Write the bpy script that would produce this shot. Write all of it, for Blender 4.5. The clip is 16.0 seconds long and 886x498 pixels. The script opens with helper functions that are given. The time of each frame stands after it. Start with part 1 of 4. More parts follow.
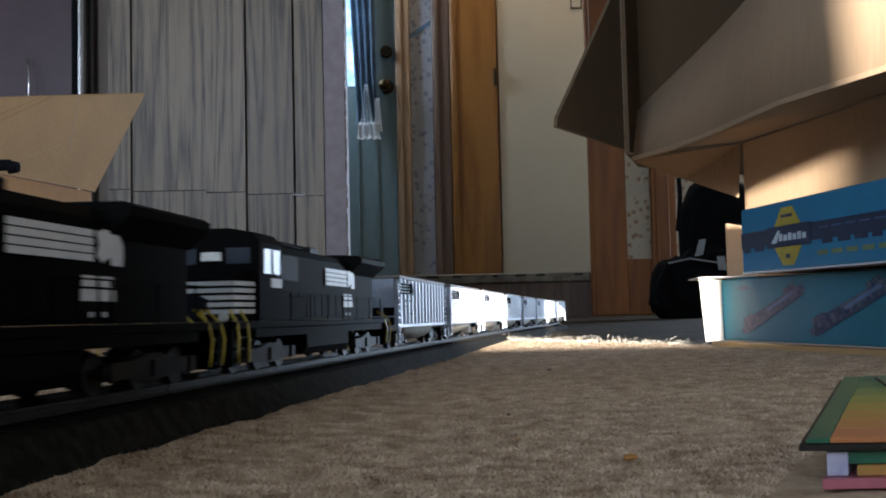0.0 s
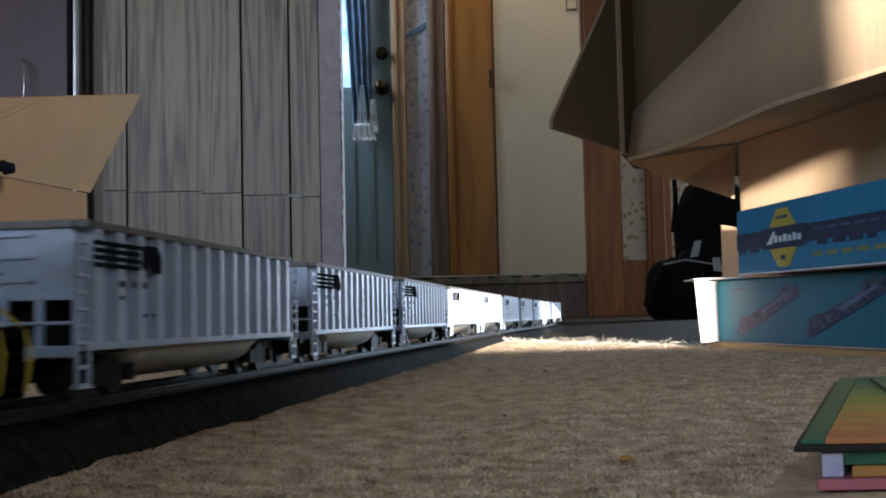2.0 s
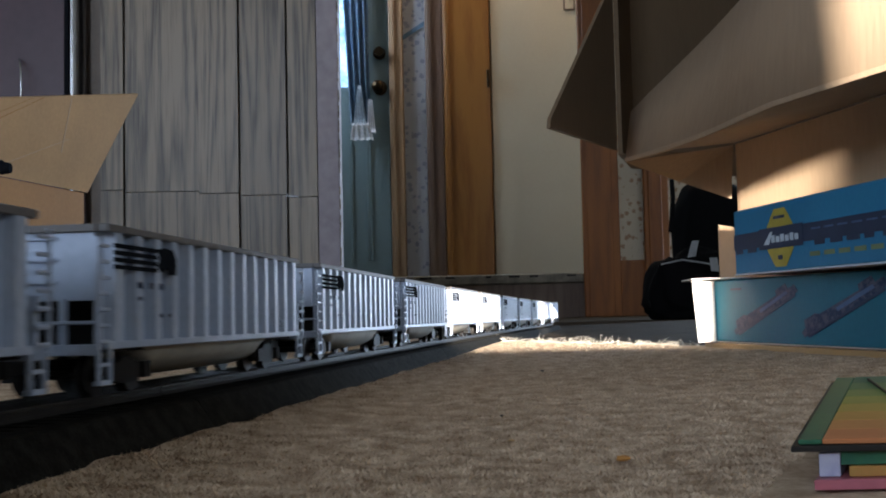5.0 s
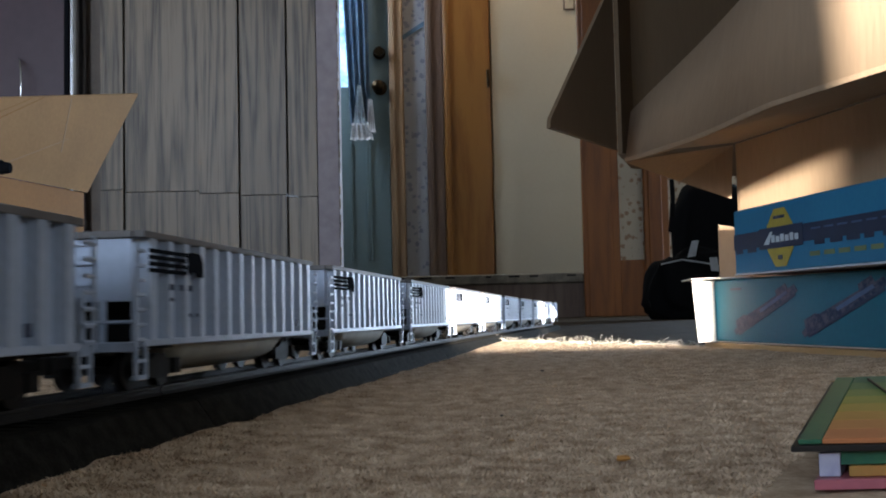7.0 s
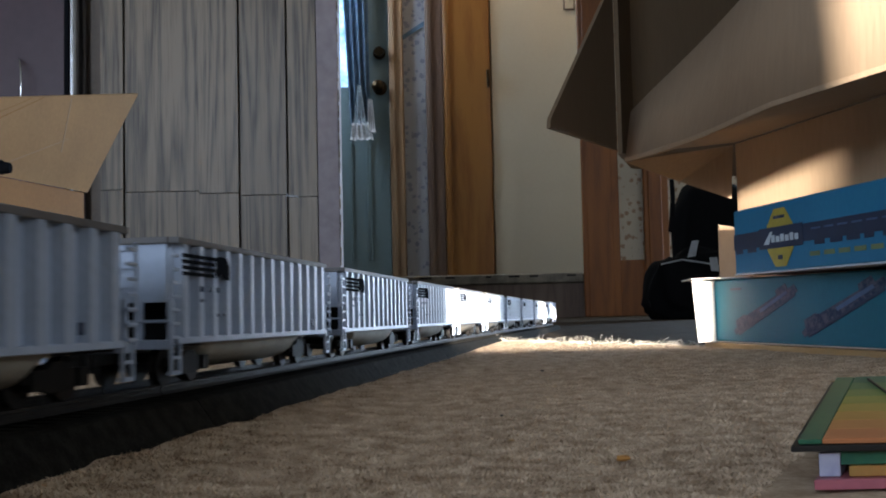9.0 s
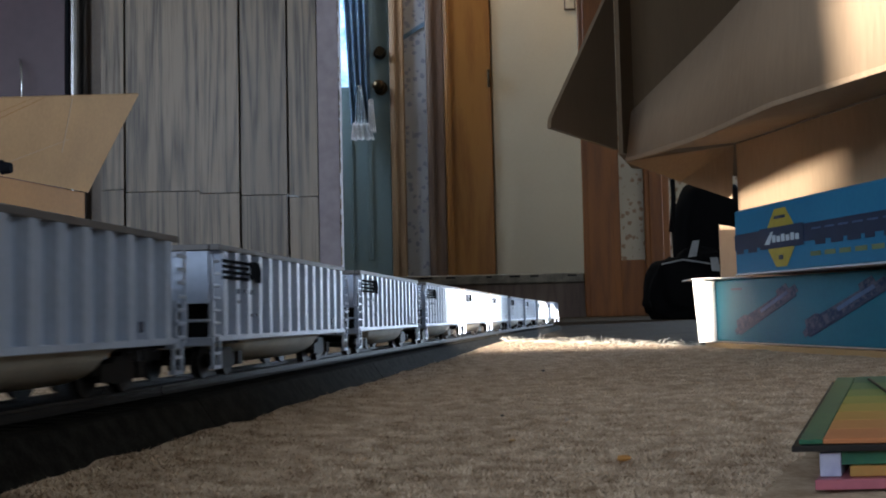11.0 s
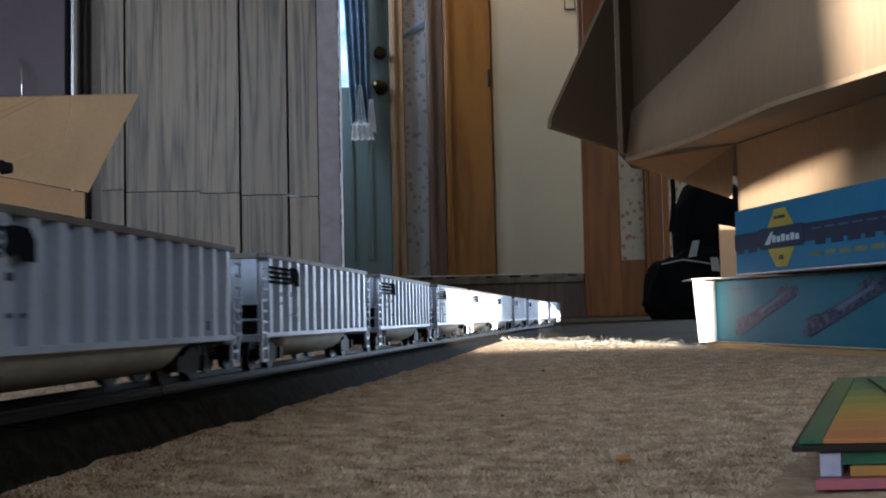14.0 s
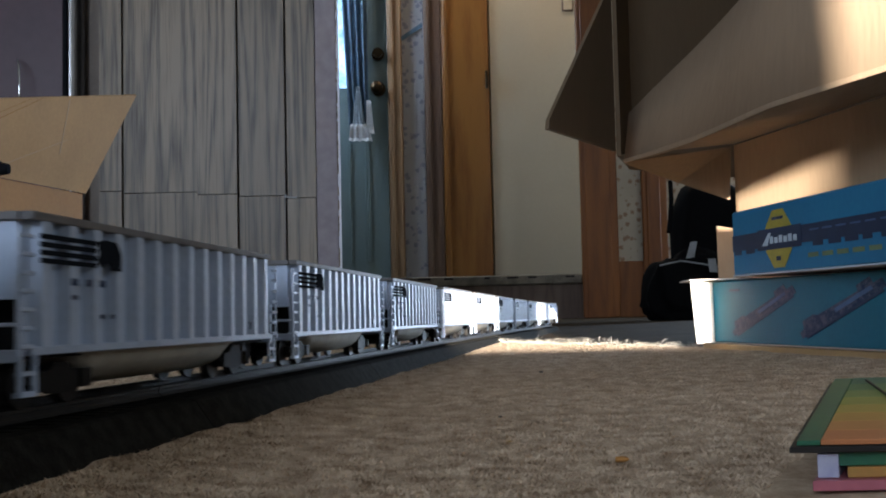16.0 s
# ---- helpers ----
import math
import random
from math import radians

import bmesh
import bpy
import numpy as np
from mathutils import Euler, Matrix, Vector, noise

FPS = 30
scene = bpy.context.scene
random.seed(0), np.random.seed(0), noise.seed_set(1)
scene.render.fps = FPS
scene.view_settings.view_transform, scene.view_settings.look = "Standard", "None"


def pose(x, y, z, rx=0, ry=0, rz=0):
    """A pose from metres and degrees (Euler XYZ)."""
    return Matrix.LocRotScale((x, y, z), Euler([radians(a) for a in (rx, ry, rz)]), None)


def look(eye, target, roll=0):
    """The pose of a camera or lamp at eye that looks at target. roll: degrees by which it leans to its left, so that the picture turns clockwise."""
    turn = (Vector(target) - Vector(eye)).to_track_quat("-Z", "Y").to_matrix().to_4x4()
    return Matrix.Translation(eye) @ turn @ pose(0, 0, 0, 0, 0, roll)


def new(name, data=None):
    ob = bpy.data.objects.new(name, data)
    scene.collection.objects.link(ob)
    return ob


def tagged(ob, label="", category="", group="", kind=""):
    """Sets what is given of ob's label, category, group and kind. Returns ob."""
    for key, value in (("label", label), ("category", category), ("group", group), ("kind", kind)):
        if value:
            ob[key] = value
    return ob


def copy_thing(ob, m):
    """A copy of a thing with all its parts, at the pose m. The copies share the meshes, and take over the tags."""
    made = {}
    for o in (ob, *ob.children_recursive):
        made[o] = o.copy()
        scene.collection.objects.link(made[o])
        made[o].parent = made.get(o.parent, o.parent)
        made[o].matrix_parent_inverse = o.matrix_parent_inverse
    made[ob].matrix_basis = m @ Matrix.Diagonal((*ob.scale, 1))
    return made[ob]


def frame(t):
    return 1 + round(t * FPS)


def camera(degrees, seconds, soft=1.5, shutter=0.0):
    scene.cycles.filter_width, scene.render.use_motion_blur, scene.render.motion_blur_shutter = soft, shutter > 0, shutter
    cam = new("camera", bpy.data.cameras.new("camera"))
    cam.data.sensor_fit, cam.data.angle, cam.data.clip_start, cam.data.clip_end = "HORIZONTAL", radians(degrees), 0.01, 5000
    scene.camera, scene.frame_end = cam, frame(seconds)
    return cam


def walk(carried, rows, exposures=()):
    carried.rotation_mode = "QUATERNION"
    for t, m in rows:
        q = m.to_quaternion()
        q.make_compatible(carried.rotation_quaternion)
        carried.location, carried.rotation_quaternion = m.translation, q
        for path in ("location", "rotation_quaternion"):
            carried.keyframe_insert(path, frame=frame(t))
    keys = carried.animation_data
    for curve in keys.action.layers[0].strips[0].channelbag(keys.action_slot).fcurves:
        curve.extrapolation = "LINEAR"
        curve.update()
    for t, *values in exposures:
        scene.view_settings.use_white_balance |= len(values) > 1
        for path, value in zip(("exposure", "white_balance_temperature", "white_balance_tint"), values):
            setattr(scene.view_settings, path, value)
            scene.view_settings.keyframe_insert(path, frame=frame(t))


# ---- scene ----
# ---- camera: rests on the rug, turned a little by hand at the start and end ----
cam = camera(45.95, 16.0, soft=1.9, shutter=0.5)
EYE = (0.0, 0.0, 0.0337)


def aim(yaw, pitch):
    """Camera pose from degrees: yaw to the right, pitch up."""
    y, p = radians(yaw), radians(pitch)
    return look(EYE, (EYE[0] + math.sin(y) * math.cos(p), EYE[1] + math.cos(y) * math.cos(p), EYE[2] + math.sin(p)), -1.3)


walk(cam, [(t, aim(a, b)) for t, a, b in (
    (0.0, -0.34, 3.31), (0.5, -0.27, 3.33), (1.0, -0.18, 3.35), (1.5, -0.11, 3.37), (2.0, -0.10, 3.37),
    (2.5, -0.06, 3.37), (3.0, -0.02, 3.37), (3.5, 0.0, 3.37), (4.2, 0.03, 3.37), (6.5, 0.04, 3.36),
    (9.0, 0.04, 3.36), (11.5, 0.0, 3.36), (14.0, 0.0, 3.36), (15.5, 0.03, 3.40), (16.0, 0.12, 3.42))])

# ---- light: low sun and sky through the opening behind, added fill lamps, glazed hall door, one hall lamp ----
SUN = Vector((0.03, -0.99, 0.09)).normalized()
world = bpy.data.worlds.new("world")
scene.world = world
world.use_nodes = True
wn = world.node_tree.nodes
sky = wn.new("ShaderNodeTexSky")
sky.sky_type, sky.sun_disc = "NISHITA", False
sky.sun_elevation, sky.sun_rotation = math.asin(SUN.z), math.atan2(SUN.x, SUN.y)
world.node_tree.links.new(sky.outputs[0], wn["Background"].inputs[0])
wn["Background"].inputs[1].default_value = 0.04


def lamp(name, kind, m, energy, color, **kw):
    data = bpy.data.lights.new(name, kind)
    data.energy, data.color = energy, color
    if "size" in kw:
        data.shape, data.size, data.size_y = "RECTANGLE", kw["size"], kw["size_y"]
    if "angle" in kw:
        data.angle = radians(kw["angle"])
    if "radius" in kw:
        data.shadow_soft_size = kw["radius"]
    ob = new(name, data)
    ob.matrix_world = m
    return ob


lamp("sun", "SUN", look(SUN, (0, 0, 0)), 5.0, (1.0, 0.95, 0.88), angle=0.25)
# fill lamps added in unseen openings that are made for them in the walls
lamp("west_fill_light", "AREA", look((-2.21, -1.3, 0.95), (1.0, -1.3, 0.95)), 2.4, (0.55, 0.72, 1.0), size=0.9, size_y=1.0)
lamp("south_fill_light", "AREA", look((-1.1, -2.51, 1.1), (-1.1, 1.0, 1.1)), 6.4, (0.66, 0.79, 1.0), size=0.9, size_y=1.1)
lamp("southeast_fill_light", "AREA", look((3.21, -0.9, 1.35), (0.0, -0.9, 1.35)), 2.8, (0.74, 0.85, 1.0), size=0.9, size_y=0.9)
lamp("northeast_fill_light", "AREA", look((2.46, 4.51, 0.40), (2.46, 0.0, 0.40)), 25.0, (0.60, 0.77, 1.0), size=0.8, size_y=0.6)
# added fill for door and curtain; no source stands at this wall
lamp("hall_fill_light", "AREA", look((-1.03, 4.68, 1.5), (-0.3, 5.0, 1.0)), 4.0, (0.66, 0.80, 1.0), size=0.2, size_y=0.9)
lamp("hall_bulb", "POINT", pose(0.42, 4.72, 2.2), 1.4, (1.0, 0.80, 0.58), radius=0.05)
scene.view_settings.exposure = 2.8


# ---- materials ----
def mat(name, color, rough=0.6, metal=0.0, second=None, scale=40.0, fine=400.0, amount=0.5, bump=0.1, stretch=(1, 1, 1), emit=0.0, spread=0.0, spec=0.5):
    """Two scales of variation between color and second, with a fine relief. stretch: per axis, in object space."""
    m = bpy.data.materials.new(name)
    m.use_nodes = True
    n, l = m.node_tree.nodes, m.node_tree.links
    b = n["Principled BSDF"]
    b.inputs["Roughness"].default_value, b.inputs["Metallic"].default_value = rough, metal
    b.inputs["Specular IOR Level"].default_value = spec
    second = second or tuple(c * 0.7 for c in color)
    tc, mp = n.new("ShaderNodeTexCoord"), n.new("ShaderNodeMapping")
    mp.inputs["Scale"].default_value = stretch
    l.new(tc.outputs["Object"], mp.inputs["Vector"])
    big, small = n.new("ShaderNodeTexNoise"), n.new("ShaderNodeTexNoise")
    for t, sc, d in ((big, scale, 4), (small, fine, 3)):
        t.inputs["Scale"].default_value, t.inputs["Detail"].default_value = sc, d
        l.new(mp.outputs[0], t.inputs["Vector"])
    add = n.new("ShaderNodeMath")
    add.operation = "MULTIPLY_ADD"
    l.new(small.outputs[0], add.inputs[0])
    add.inputs[1].default_value = 0.5
    l.new(big.outputs[0], add.inputs[2])
    rng = n.new("ShaderNodeMapRange")
    rng.inputs[1].default_value, rng.inputs[2].default_value = 0.5, 1.0
    rng.inputs[3].default_value, rng.inputs[4].default_value = 0.5 - amount, 0.5 + amount
    l.new(add.outputs[0], rng.inputs[0])
    mix = n.new("ShaderNodeMix")
    mix.data_type = "RGBA"
    l.new(rng.outputs[0], mix.inputs[0])
    mix.inputs[6].default_value, mix.inputs[7].default_value = (*second, 1), (*color, 1)
    out = mix.outputs[2]
    if spread:
        info, hs, mr = n.new("ShaderNodeObjectInfo"), n.new("ShaderNodeHueSaturation"), n.new("ShaderNodeMapRange")
        mr.inputs[3].default_value, mr.inputs[4].default_value = 1 - spread, 1 + spread
        l.new(info.outputs["Random"], mr.inputs[0])
        l.new(mr.outputs[0], hs.inputs["Value"])
        l.new(out, hs.inputs["Color"])
        out = hs.outputs[0]
    l.new(out, b.inputs["Base Color"])
    if bump:
        bp = n.new("ShaderNodeBump")
        bp.inputs["Strength"].default_value, bp.inputs["Distance"].default_value = bump, 0.3 / fine
        l.new(small.outputs[0], bp.inputs["Height"])
        l.new(bp.outputs[0], b.inputs["Normal"])
    if emit:
        l.new(out, b.inputs["Emission Color"])
        b.inputs["Emission Strength"].default_value = emit
    return m


def wood(name, light, dark, rough=0.45, scale=9.0, spread=0.12, axis=2, contrast=1.0, rings=16.0, along=0.09, pore=1.25):
    """Grain drawn out along one axis: broad figure, fine pores, and a tone of its own for each board."""
    m = bpy.data.materials.new(name)
    m.use_nodes = True
    n, l = m.node_tree.nodes, m.node_tree.links
    b = n["Principled BSDF"]
    b.inputs["Roughness"].default_value = rough
    tc, mp, info = n.new("ShaderNodeTexCoord"), n.new("ShaderNodeMapping"), n.new("ShaderNodeObjectInfo")
    st = [1.0, 1.0, 1.0]
    st[axis] = along
    mp.inputs["Scale"].default_value = st
    l.new(tc.outputs["Object"], mp.inputs["Vector"])
    shift = n.new("ShaderNodeVectorMath")
    shift.operation = "MULTIPLY_ADD"
    l.new(info.outputs["Random"], shift.inputs[0])
    shift.inputs[1].default_value = (7, 3, 5)
    l.new(mp.outputs[0], shift.inputs[2])
    warp, pores = n.new("ShaderNodeTexNoise"), n.new("ShaderNodeTexNoise")
    warp.inputs["Scale"].default_value, warp.inputs["Detail"].default_value = scale, 2
    pores.inputs["Scale"].default_value, pores.inputs["Detail"].default_value = scale * 26, 4
    l.new(shift.outputs[0], warp.inputs["Vector"])
    l.new(shift.outputs[0], pores.inputs["Vector"])
    ring = n.new("ShaderNodeMath")
    ring.operation = "MULTIPLY"
    l.new(warp.outputs[0], ring.inputs[0])
    ring.inputs[1].default_value = rings
    fr = n.new("ShaderNodeMath")
    fr.operation = "PINGPONG"
    l.new(ring.outputs[0], fr.inputs[0])
    fr.inputs[1].default_value = 1.0
    add = n.new("ShaderNodeMath")
    add.operation = "MULTIPLY_ADD"
    l.new(pores.outputs[0], add.inputs[0])
    add.inputs[1].default_value = pore
    l.new(fr.outputs[0], add.inputs[2])
    rng = n.new("ShaderNodeMapRange")
    rng.inputs[1].default_value, rng.inputs[2].default_value = 0.5 * pore - 0.22, 0.5 * pore + 0.83
    rng.inputs[3].default_value, rng.inputs[4].default_value = 0.5 - 0.5 * contrast, 0.5 + 0.5 * contrast
    l.new(add.outputs[0], rng.inputs[0])
    mix, hs, mr = n.new("ShaderNodeMix"), n.new("ShaderNodeHueSaturation"), n.new("ShaderNodeMapRange")
    mix.data_type = "RGBA"
    l.new(rng.outputs[0], mix.inputs[0])
    mix.inputs[6].default_value, mix.inputs[7].default_value = (*dark, 1), (*light, 1)
    mr.inputs[3].default_value, mr.inputs[4].default_value = 1 - spread, 1 + spread
    l.new(info.outputs["Random"], mr.inputs[0])
    l.new(mr.outputs[0], hs.inputs["Value"])
    l.new(mix.outputs[2], hs.inputs["Color"])
    l.new(hs.outputs[0], b.inputs["Base Color"])
    bp = n.new("ShaderNodeBump")
    bp.inputs["Strength"].default_value, bp.inputs["Distance"].default_value = 0.15, 0.001
    l.new(pores.outputs[0], bp.inputs["Height"])
    l.new(bp.outputs[0], b.inputs["Normal"])
    return m


def flowered(name, ground, sprig, scale):
    """Wallpaper: small sprigs scattered on a pale ground."""
    m = mat(name, ground, 0.85, second=tuple(c * 0.88 for c in ground), scale=6, fine=120, bump=0.05)
    n, l = m.node_tree.nodes, m.node_tree.links
    b = n["Principled BSDF"]
    base = b.inputs["Base Color"].links[0].from_socket
    tc, vo, no, cut, mix = (n.new("ShaderNode" + k) for k in ("TexCoord", "TexVoronoi", "TexNoise", "MapRange", "Mix"))
    vo.inputs["Scale"].default_value, no.inputs["Scale"].default_value = scale, scale * 5
    l.new(tc.outputs["Object"], no.inputs["Vector"])
    warp = n.new("ShaderNodeVectorMath")
    warp.operation = "MULTIPLY_ADD"
    l.new(no.outputs["Color"], warp.inputs[0])
    warp.inputs[1].default_value = (0.6 / scale,) * 3
    l.new(tc.outputs["Object"], warp.inputs[2])
    l.new(warp.outputs[0], vo.inputs["Vector"])
    cut.inputs[1].default_value, cut.inputs[2].default_value, cut.inputs[3].default_value, cut.inputs[4].default_value = 0.28, 0.36, 0.85, 0.0
    l.new(vo.outputs["Distance"], cut.inputs[0])
    mix.data_type = "RGBA"
    l.new(cut.outputs[0], mix.inputs[0])
    l.new(base, mix.inputs[6])
    mix.inputs[7].default_value = (*sprig, 1)
    l.new(mix.outputs[2], b.inputs["Base Color"])
    return m


def glass(name, color, rough=0.02):
    m = bpy.data.materials.new(name)
    m.use_nodes = True
    b = m.node_tree.nodes["Principled BSDF"]
    b.inputs["Base Color"].default_value = (*color, 1)
    b.inputs["Roughness"].default_value, b.inputs["Transmission Weight"].default_value = rough, 1.0
    return m


M = dict(
    rug=mat("rug_pile", (0.54, 0.415, 0.295), 0.95, second=(0.33, 0.235, 0.155), scale=110, fine=900, amount=0.7, bump=0.6, spec=0.1),
    tuft=mat("rug_tuft", (0.60, 0.465, 0.33), 0.95, second=(0.31, 0.215, 0.14), scale=110, fine=420, amount=0.8, bump=0, spec=0.1),
    fibre=mat("rug_fibre", (0.62, 0.55, 0.45), 0.9, scale=300, fine=2000, bump=0),
    floor=mat("old_carpet", (0.055, 0.038, 0.022), 0.95, spec=0.03, second=(0.032, 0.023, 0.014), scale=12, fine=300, bump=0.6),
    plaster=mat("plaster", (0.34, 0.30, 0.25), 0.9, second=(0.28, 0.25, 0.20), scale=3, fine=90, bump=0.1),
    panel=wood("wood_panelling", (0.275, 0.215, 0.15), (0.052, 0.038, 0.026), 0.42, 17.0, 0.13, contrast=1.0, rings=24.0, along=0.035, pore=1.9),
    groove=mat("groove_black", (0.012, 0.01, 0.009), 0.9, bump=0),
    endboard=mat("lilac_board", (0.42, 0.37, 0.40), 0.7, second=(0.31, 0.27, 0.29), scale=60, fine=500, bump=0.2),
    chip=mat("worn_edge", (0.36, 0.30, 0.22), 0.85, second=(0.2, 0.13, 0.08), scale=130, fine=500, amount=1.2, bump=0.3),
    maroon=mat("maroon_enamel", (0.085, 0.042, 0.060), 0.35, spec=0.4, second=(0.065, 0.032, 0.045), scale=5, fine=60, bump=0.02),
    chrome=mat("chrome", (0.75, 0.76, 0.78), 0.18, 1.0, second=(0.6, 0.6, 0.62), scale=30, fine=300, bump=0.03),
    darkboard=mat("dark_board", (0.20, 0.16, 0.13), 0.6, scale=10, fine=200),
    card=mat("cardboard", (0.60, 0.405, 0.245), 0.85, second=(0.48, 0.32, 0.19), scale=9, fine=260, bump=0.15, stretch=(1, 1, 0.25)),
    # darker card tone; the folded flap's shade is put into this colour
    cardgrey=mat("cardboard_half_shade", (0.37, 0.255, 0.16), 0.85, second=(0.28, 0.19, 0.118), scale=8, fine=320, bump=0.2, stretch=(1, 1, 0.12)),
    # cardboard darkened: shade inside the side carton and on its flaps is in the colour
    cardshade=mat("cardboard_deep_shade", (0.17, 0.113, 0.064), 0.88, second=(0.13, 0.086, 0.048), scale=8, fine=320, bump=0.2, stretch=(1, 1, 0.12)),
    kraft=mat("dark_kraft", (0.47, 0.215, 0.05), 0.8, second=(0.37, 0.165, 0.038), scale=10, fine=260, bump=0.1),
    dimink=mat("dim_blue_ink", (0.06, 0.12, 0.24), 0.55, scale=60, fine=400, bump=0),
    oliveink=mat("olive_ink", (0.16, 0.21, 0.10), 0.55, scale=60, fine=400, bump=0),
    # flap tone of the left carton, lighter than its sides
    flapcard=mat("flap_cardboard", (0.60, 0.35, 0.15), 0.85, second=(0.48, 0.275, 0.118), scale=14, fine=260, bump=0.15),
    tape=mat("packing_tape", (0.40, 0.25, 0.11), 0.28, second=(0.33, 0.2, 0.09), scale=20, fine=120, bump=0.05),
    whitecard=mat("white_card", (0.74, 0.68, 0.62), 0.8, scale=30, fine=300, second=(0.65, 0.6, 0.54)),
    bluebox=mat("blue_printed_card", (0.028, 0.185, 0.33), 0.5, second=(0.02, 0.14, 0.27), spec=0.15, scale=12, fine=300, bump=0.05),
    tealbox=mat("teal_printed_card", (0.018, 0.135, 0.19), 0.5, second=(0.013, 0.105, 0.155), spec=0.15, scale=12, fine=300, bump=0.05),
    navy=mat("navy_ink", (0.010, 0.028, 0.072), 0.55, scale=60, fine=400, bump=0),
    yellow=mat("yellow_ink", (0.42, 0.34, 0.05), 0.55, scale=60, fine=400, bump=0),
    paleink=mat("pale_ink", (0.50, 0.60, 0.68), 0.55, scale=60, fine=400, bump=0),
    engineink=mat("engine_ink", (0.085, 0.09, 0.125), 0.6, spec=0.2, second=(0.012, 0.03, 0.07), scale=160, fine=700, amount=1.2, bump=0),
    cream=mat("cream_paint", (0.60, 0.535, 0.41), 0.5, second=(0.55, 0.485, 0.365), scale=3, fine=80, bump=0.04),
    door=mat("slate_paint", (0.17, 0.24, 0.26), 0.45, second=(0.135, 0.195, 0.215), scale=4, fine=120, bump=0.05),
    honey=wood("honey_wood", (0.35, 0.155, 0.034), (0.23, 0.09, 0.018), 0.4, 6.0, 0.08),
    redwood=wood("reddish_wood", (0.26, 0.085, 0.013), (0.16, 0.048, 0.007), 0.4, 6.0, 0.08),
    umber=wood("umber_wood", (0.16, 0.105, 0.075), (0.10, 0.06, 0.045), 0.5, 6.0, 0.08),
    casing=wood("tan_casing", (0.34, 0.225, 0.13), (0.24, 0.15, 0.085), 0.5, 6.0, 0.08),
    paperblue=flowered("blue_grey_wallpaper", (0.40, 0.40, 0.42), (0.20, 0.21, 0.26), 28),
    papercream=flowered("cream_flowered_wallpaper", (0.58, 0.50, 0.38), (0.30, 0.16, 0.09), 32),
    nosing=mat("worn_grey_nosing", (0.27, 0.24, 0.19), 0.7, second=(0.13, 0.11, 0.085), scale=14, fine=200, amount=0.9),
    brass=mat("dark_brass", (0.06, 0.042, 0.025), 0.35, 1.0, scale=60, fine=300, bump=0.03),
    cloth=mat("blue_curtain", (0.13, 0.21, 0.29), 0.9, second=(0.08, 0.135, 0.20), scale=25, fine=600, bump=0.3),
    lace=mat("white_lace", (0.72, 0.73, 0.74), 0.9, second=(0.5, 0.52, 0.55), scale=160, fine=800, bump=0.4),
    glass=glass("window_glass", (0.95, 0.98, 1.0)),
    bag=mat("black_nylon", (0.005, 0.005, 0.0055), 0.85, spec=0.06, second=(0.004, 0.004, 0.0045), scale=40, fine=900, bump=0.3),
    baglabel=mat("grey_tag", (0.30, 0.31, 0.32), 0.6, scale=50, fine=400, bump=0),
    bed=mat("roadbed_plastic", (0.021, 0.0195, 0.0165), 0.85, spec=0.02, second=(0.010, 0.009, 0.0075), scale=220, fine=1500, amount=0.8, bump=0.8),
    tie=mat("black_tie", (0.012, 0.011, 0.010), 0.8, spec=0.1, scale=300, fine=1200, bump=0.1),
    rail=mat("nickel_rail", (0.036, 0.033, 0.030), 0.65, 0.15, spec=0.05, second=(0.022, 0.020, 0.019), scale=90, fine=900, bump=0.05),
    silver=mat("car_silver_grey", (0.43, 0.50, 0.62), 0.5, second=(0.33, 0.39, 0.49), scale=70, fine=500, bump=0.05, spread=0.04),
    chord=mat("car_top_chord", (0.15, 0.14, 0.135), 0.7, scale=120, fine=600),
    tub=mat("car_tub_beige", (0.36, 0.33, 0.27), 0.6, second=(0.26, 0.235, 0.19), scale=80, fine=500, bump=0.1),
    black=mat("loco_black", (0.0045, 0.0045, 0.0045), 0.7, spec=0.02, second=(0.0035, 0.0035, 0.0035), scale=80, fine=700, bump=0.1),
    running=mat("running_gear_black", (0.010, 0.009, 0.008), 0.7, spec=0.15, scale=200, fine=900, bump=0.2),
    wheel=mat("wheel_steel", (0.025, 0.022, 0.02), 0.6, 0.3, spec=0.1, scale=200, fine=900, bump=0.05),
    decal=mat("white_decal", (0.72, 0.72, 0.72), 0.6, scale=200, fine=900, bump=0, amount=0.3),
    inkblack=mat("black_decal", (0.014, 0.016, 0.020), 0.95, spec=0.0, scale=200, fine=900, bump=0),
    handrail=mat("yellow_handrail", (0.56, 0.42, 0.04), 0.5, scale=200, fine=900, bump=0),
    cabglass=mat("dark_cab_glass", (0.012, 0.018, 0.028), 0.3, spec=0.2, scale=50, fine=300, bump=0),
    lens=mat("clear_lens", (0.75, 0.74, 0.68), 0.15, scale=200, fine=900, bump=0),
    coal=mat("coal_load", (0.02, 0.02, 0.021), 0.5, scale=200, fine=700, bump=0.8),
    pgreen=mat("green_packet", (0.035, 0.15, 0.065), 0.45, second=(0.02, 0.10, 0.065), scale=60, fine=400, bump=0.03),
    porange=mat("orange_packet", (0.48, 0.20, 0.055), 0.45, second=(0.32, 0.19, 0.05), scale=40, fine=400, bump=0.03),
    ppink=mat("pink_packet", (0.45, 0.13, 0.16), 0.4, scale=60, fine=400, bump=0.03),
    pwhite=mat("white_packet", (0.55, 0.55, 0.62), 0.4, second=(0.3, 0.3, 0.45), scale=120, fine=400, bump=0.03),
    pblack=mat("black_packet", (0.015, 0.013, 0.012), 0.5, scale=60, fine=400, bump=0),
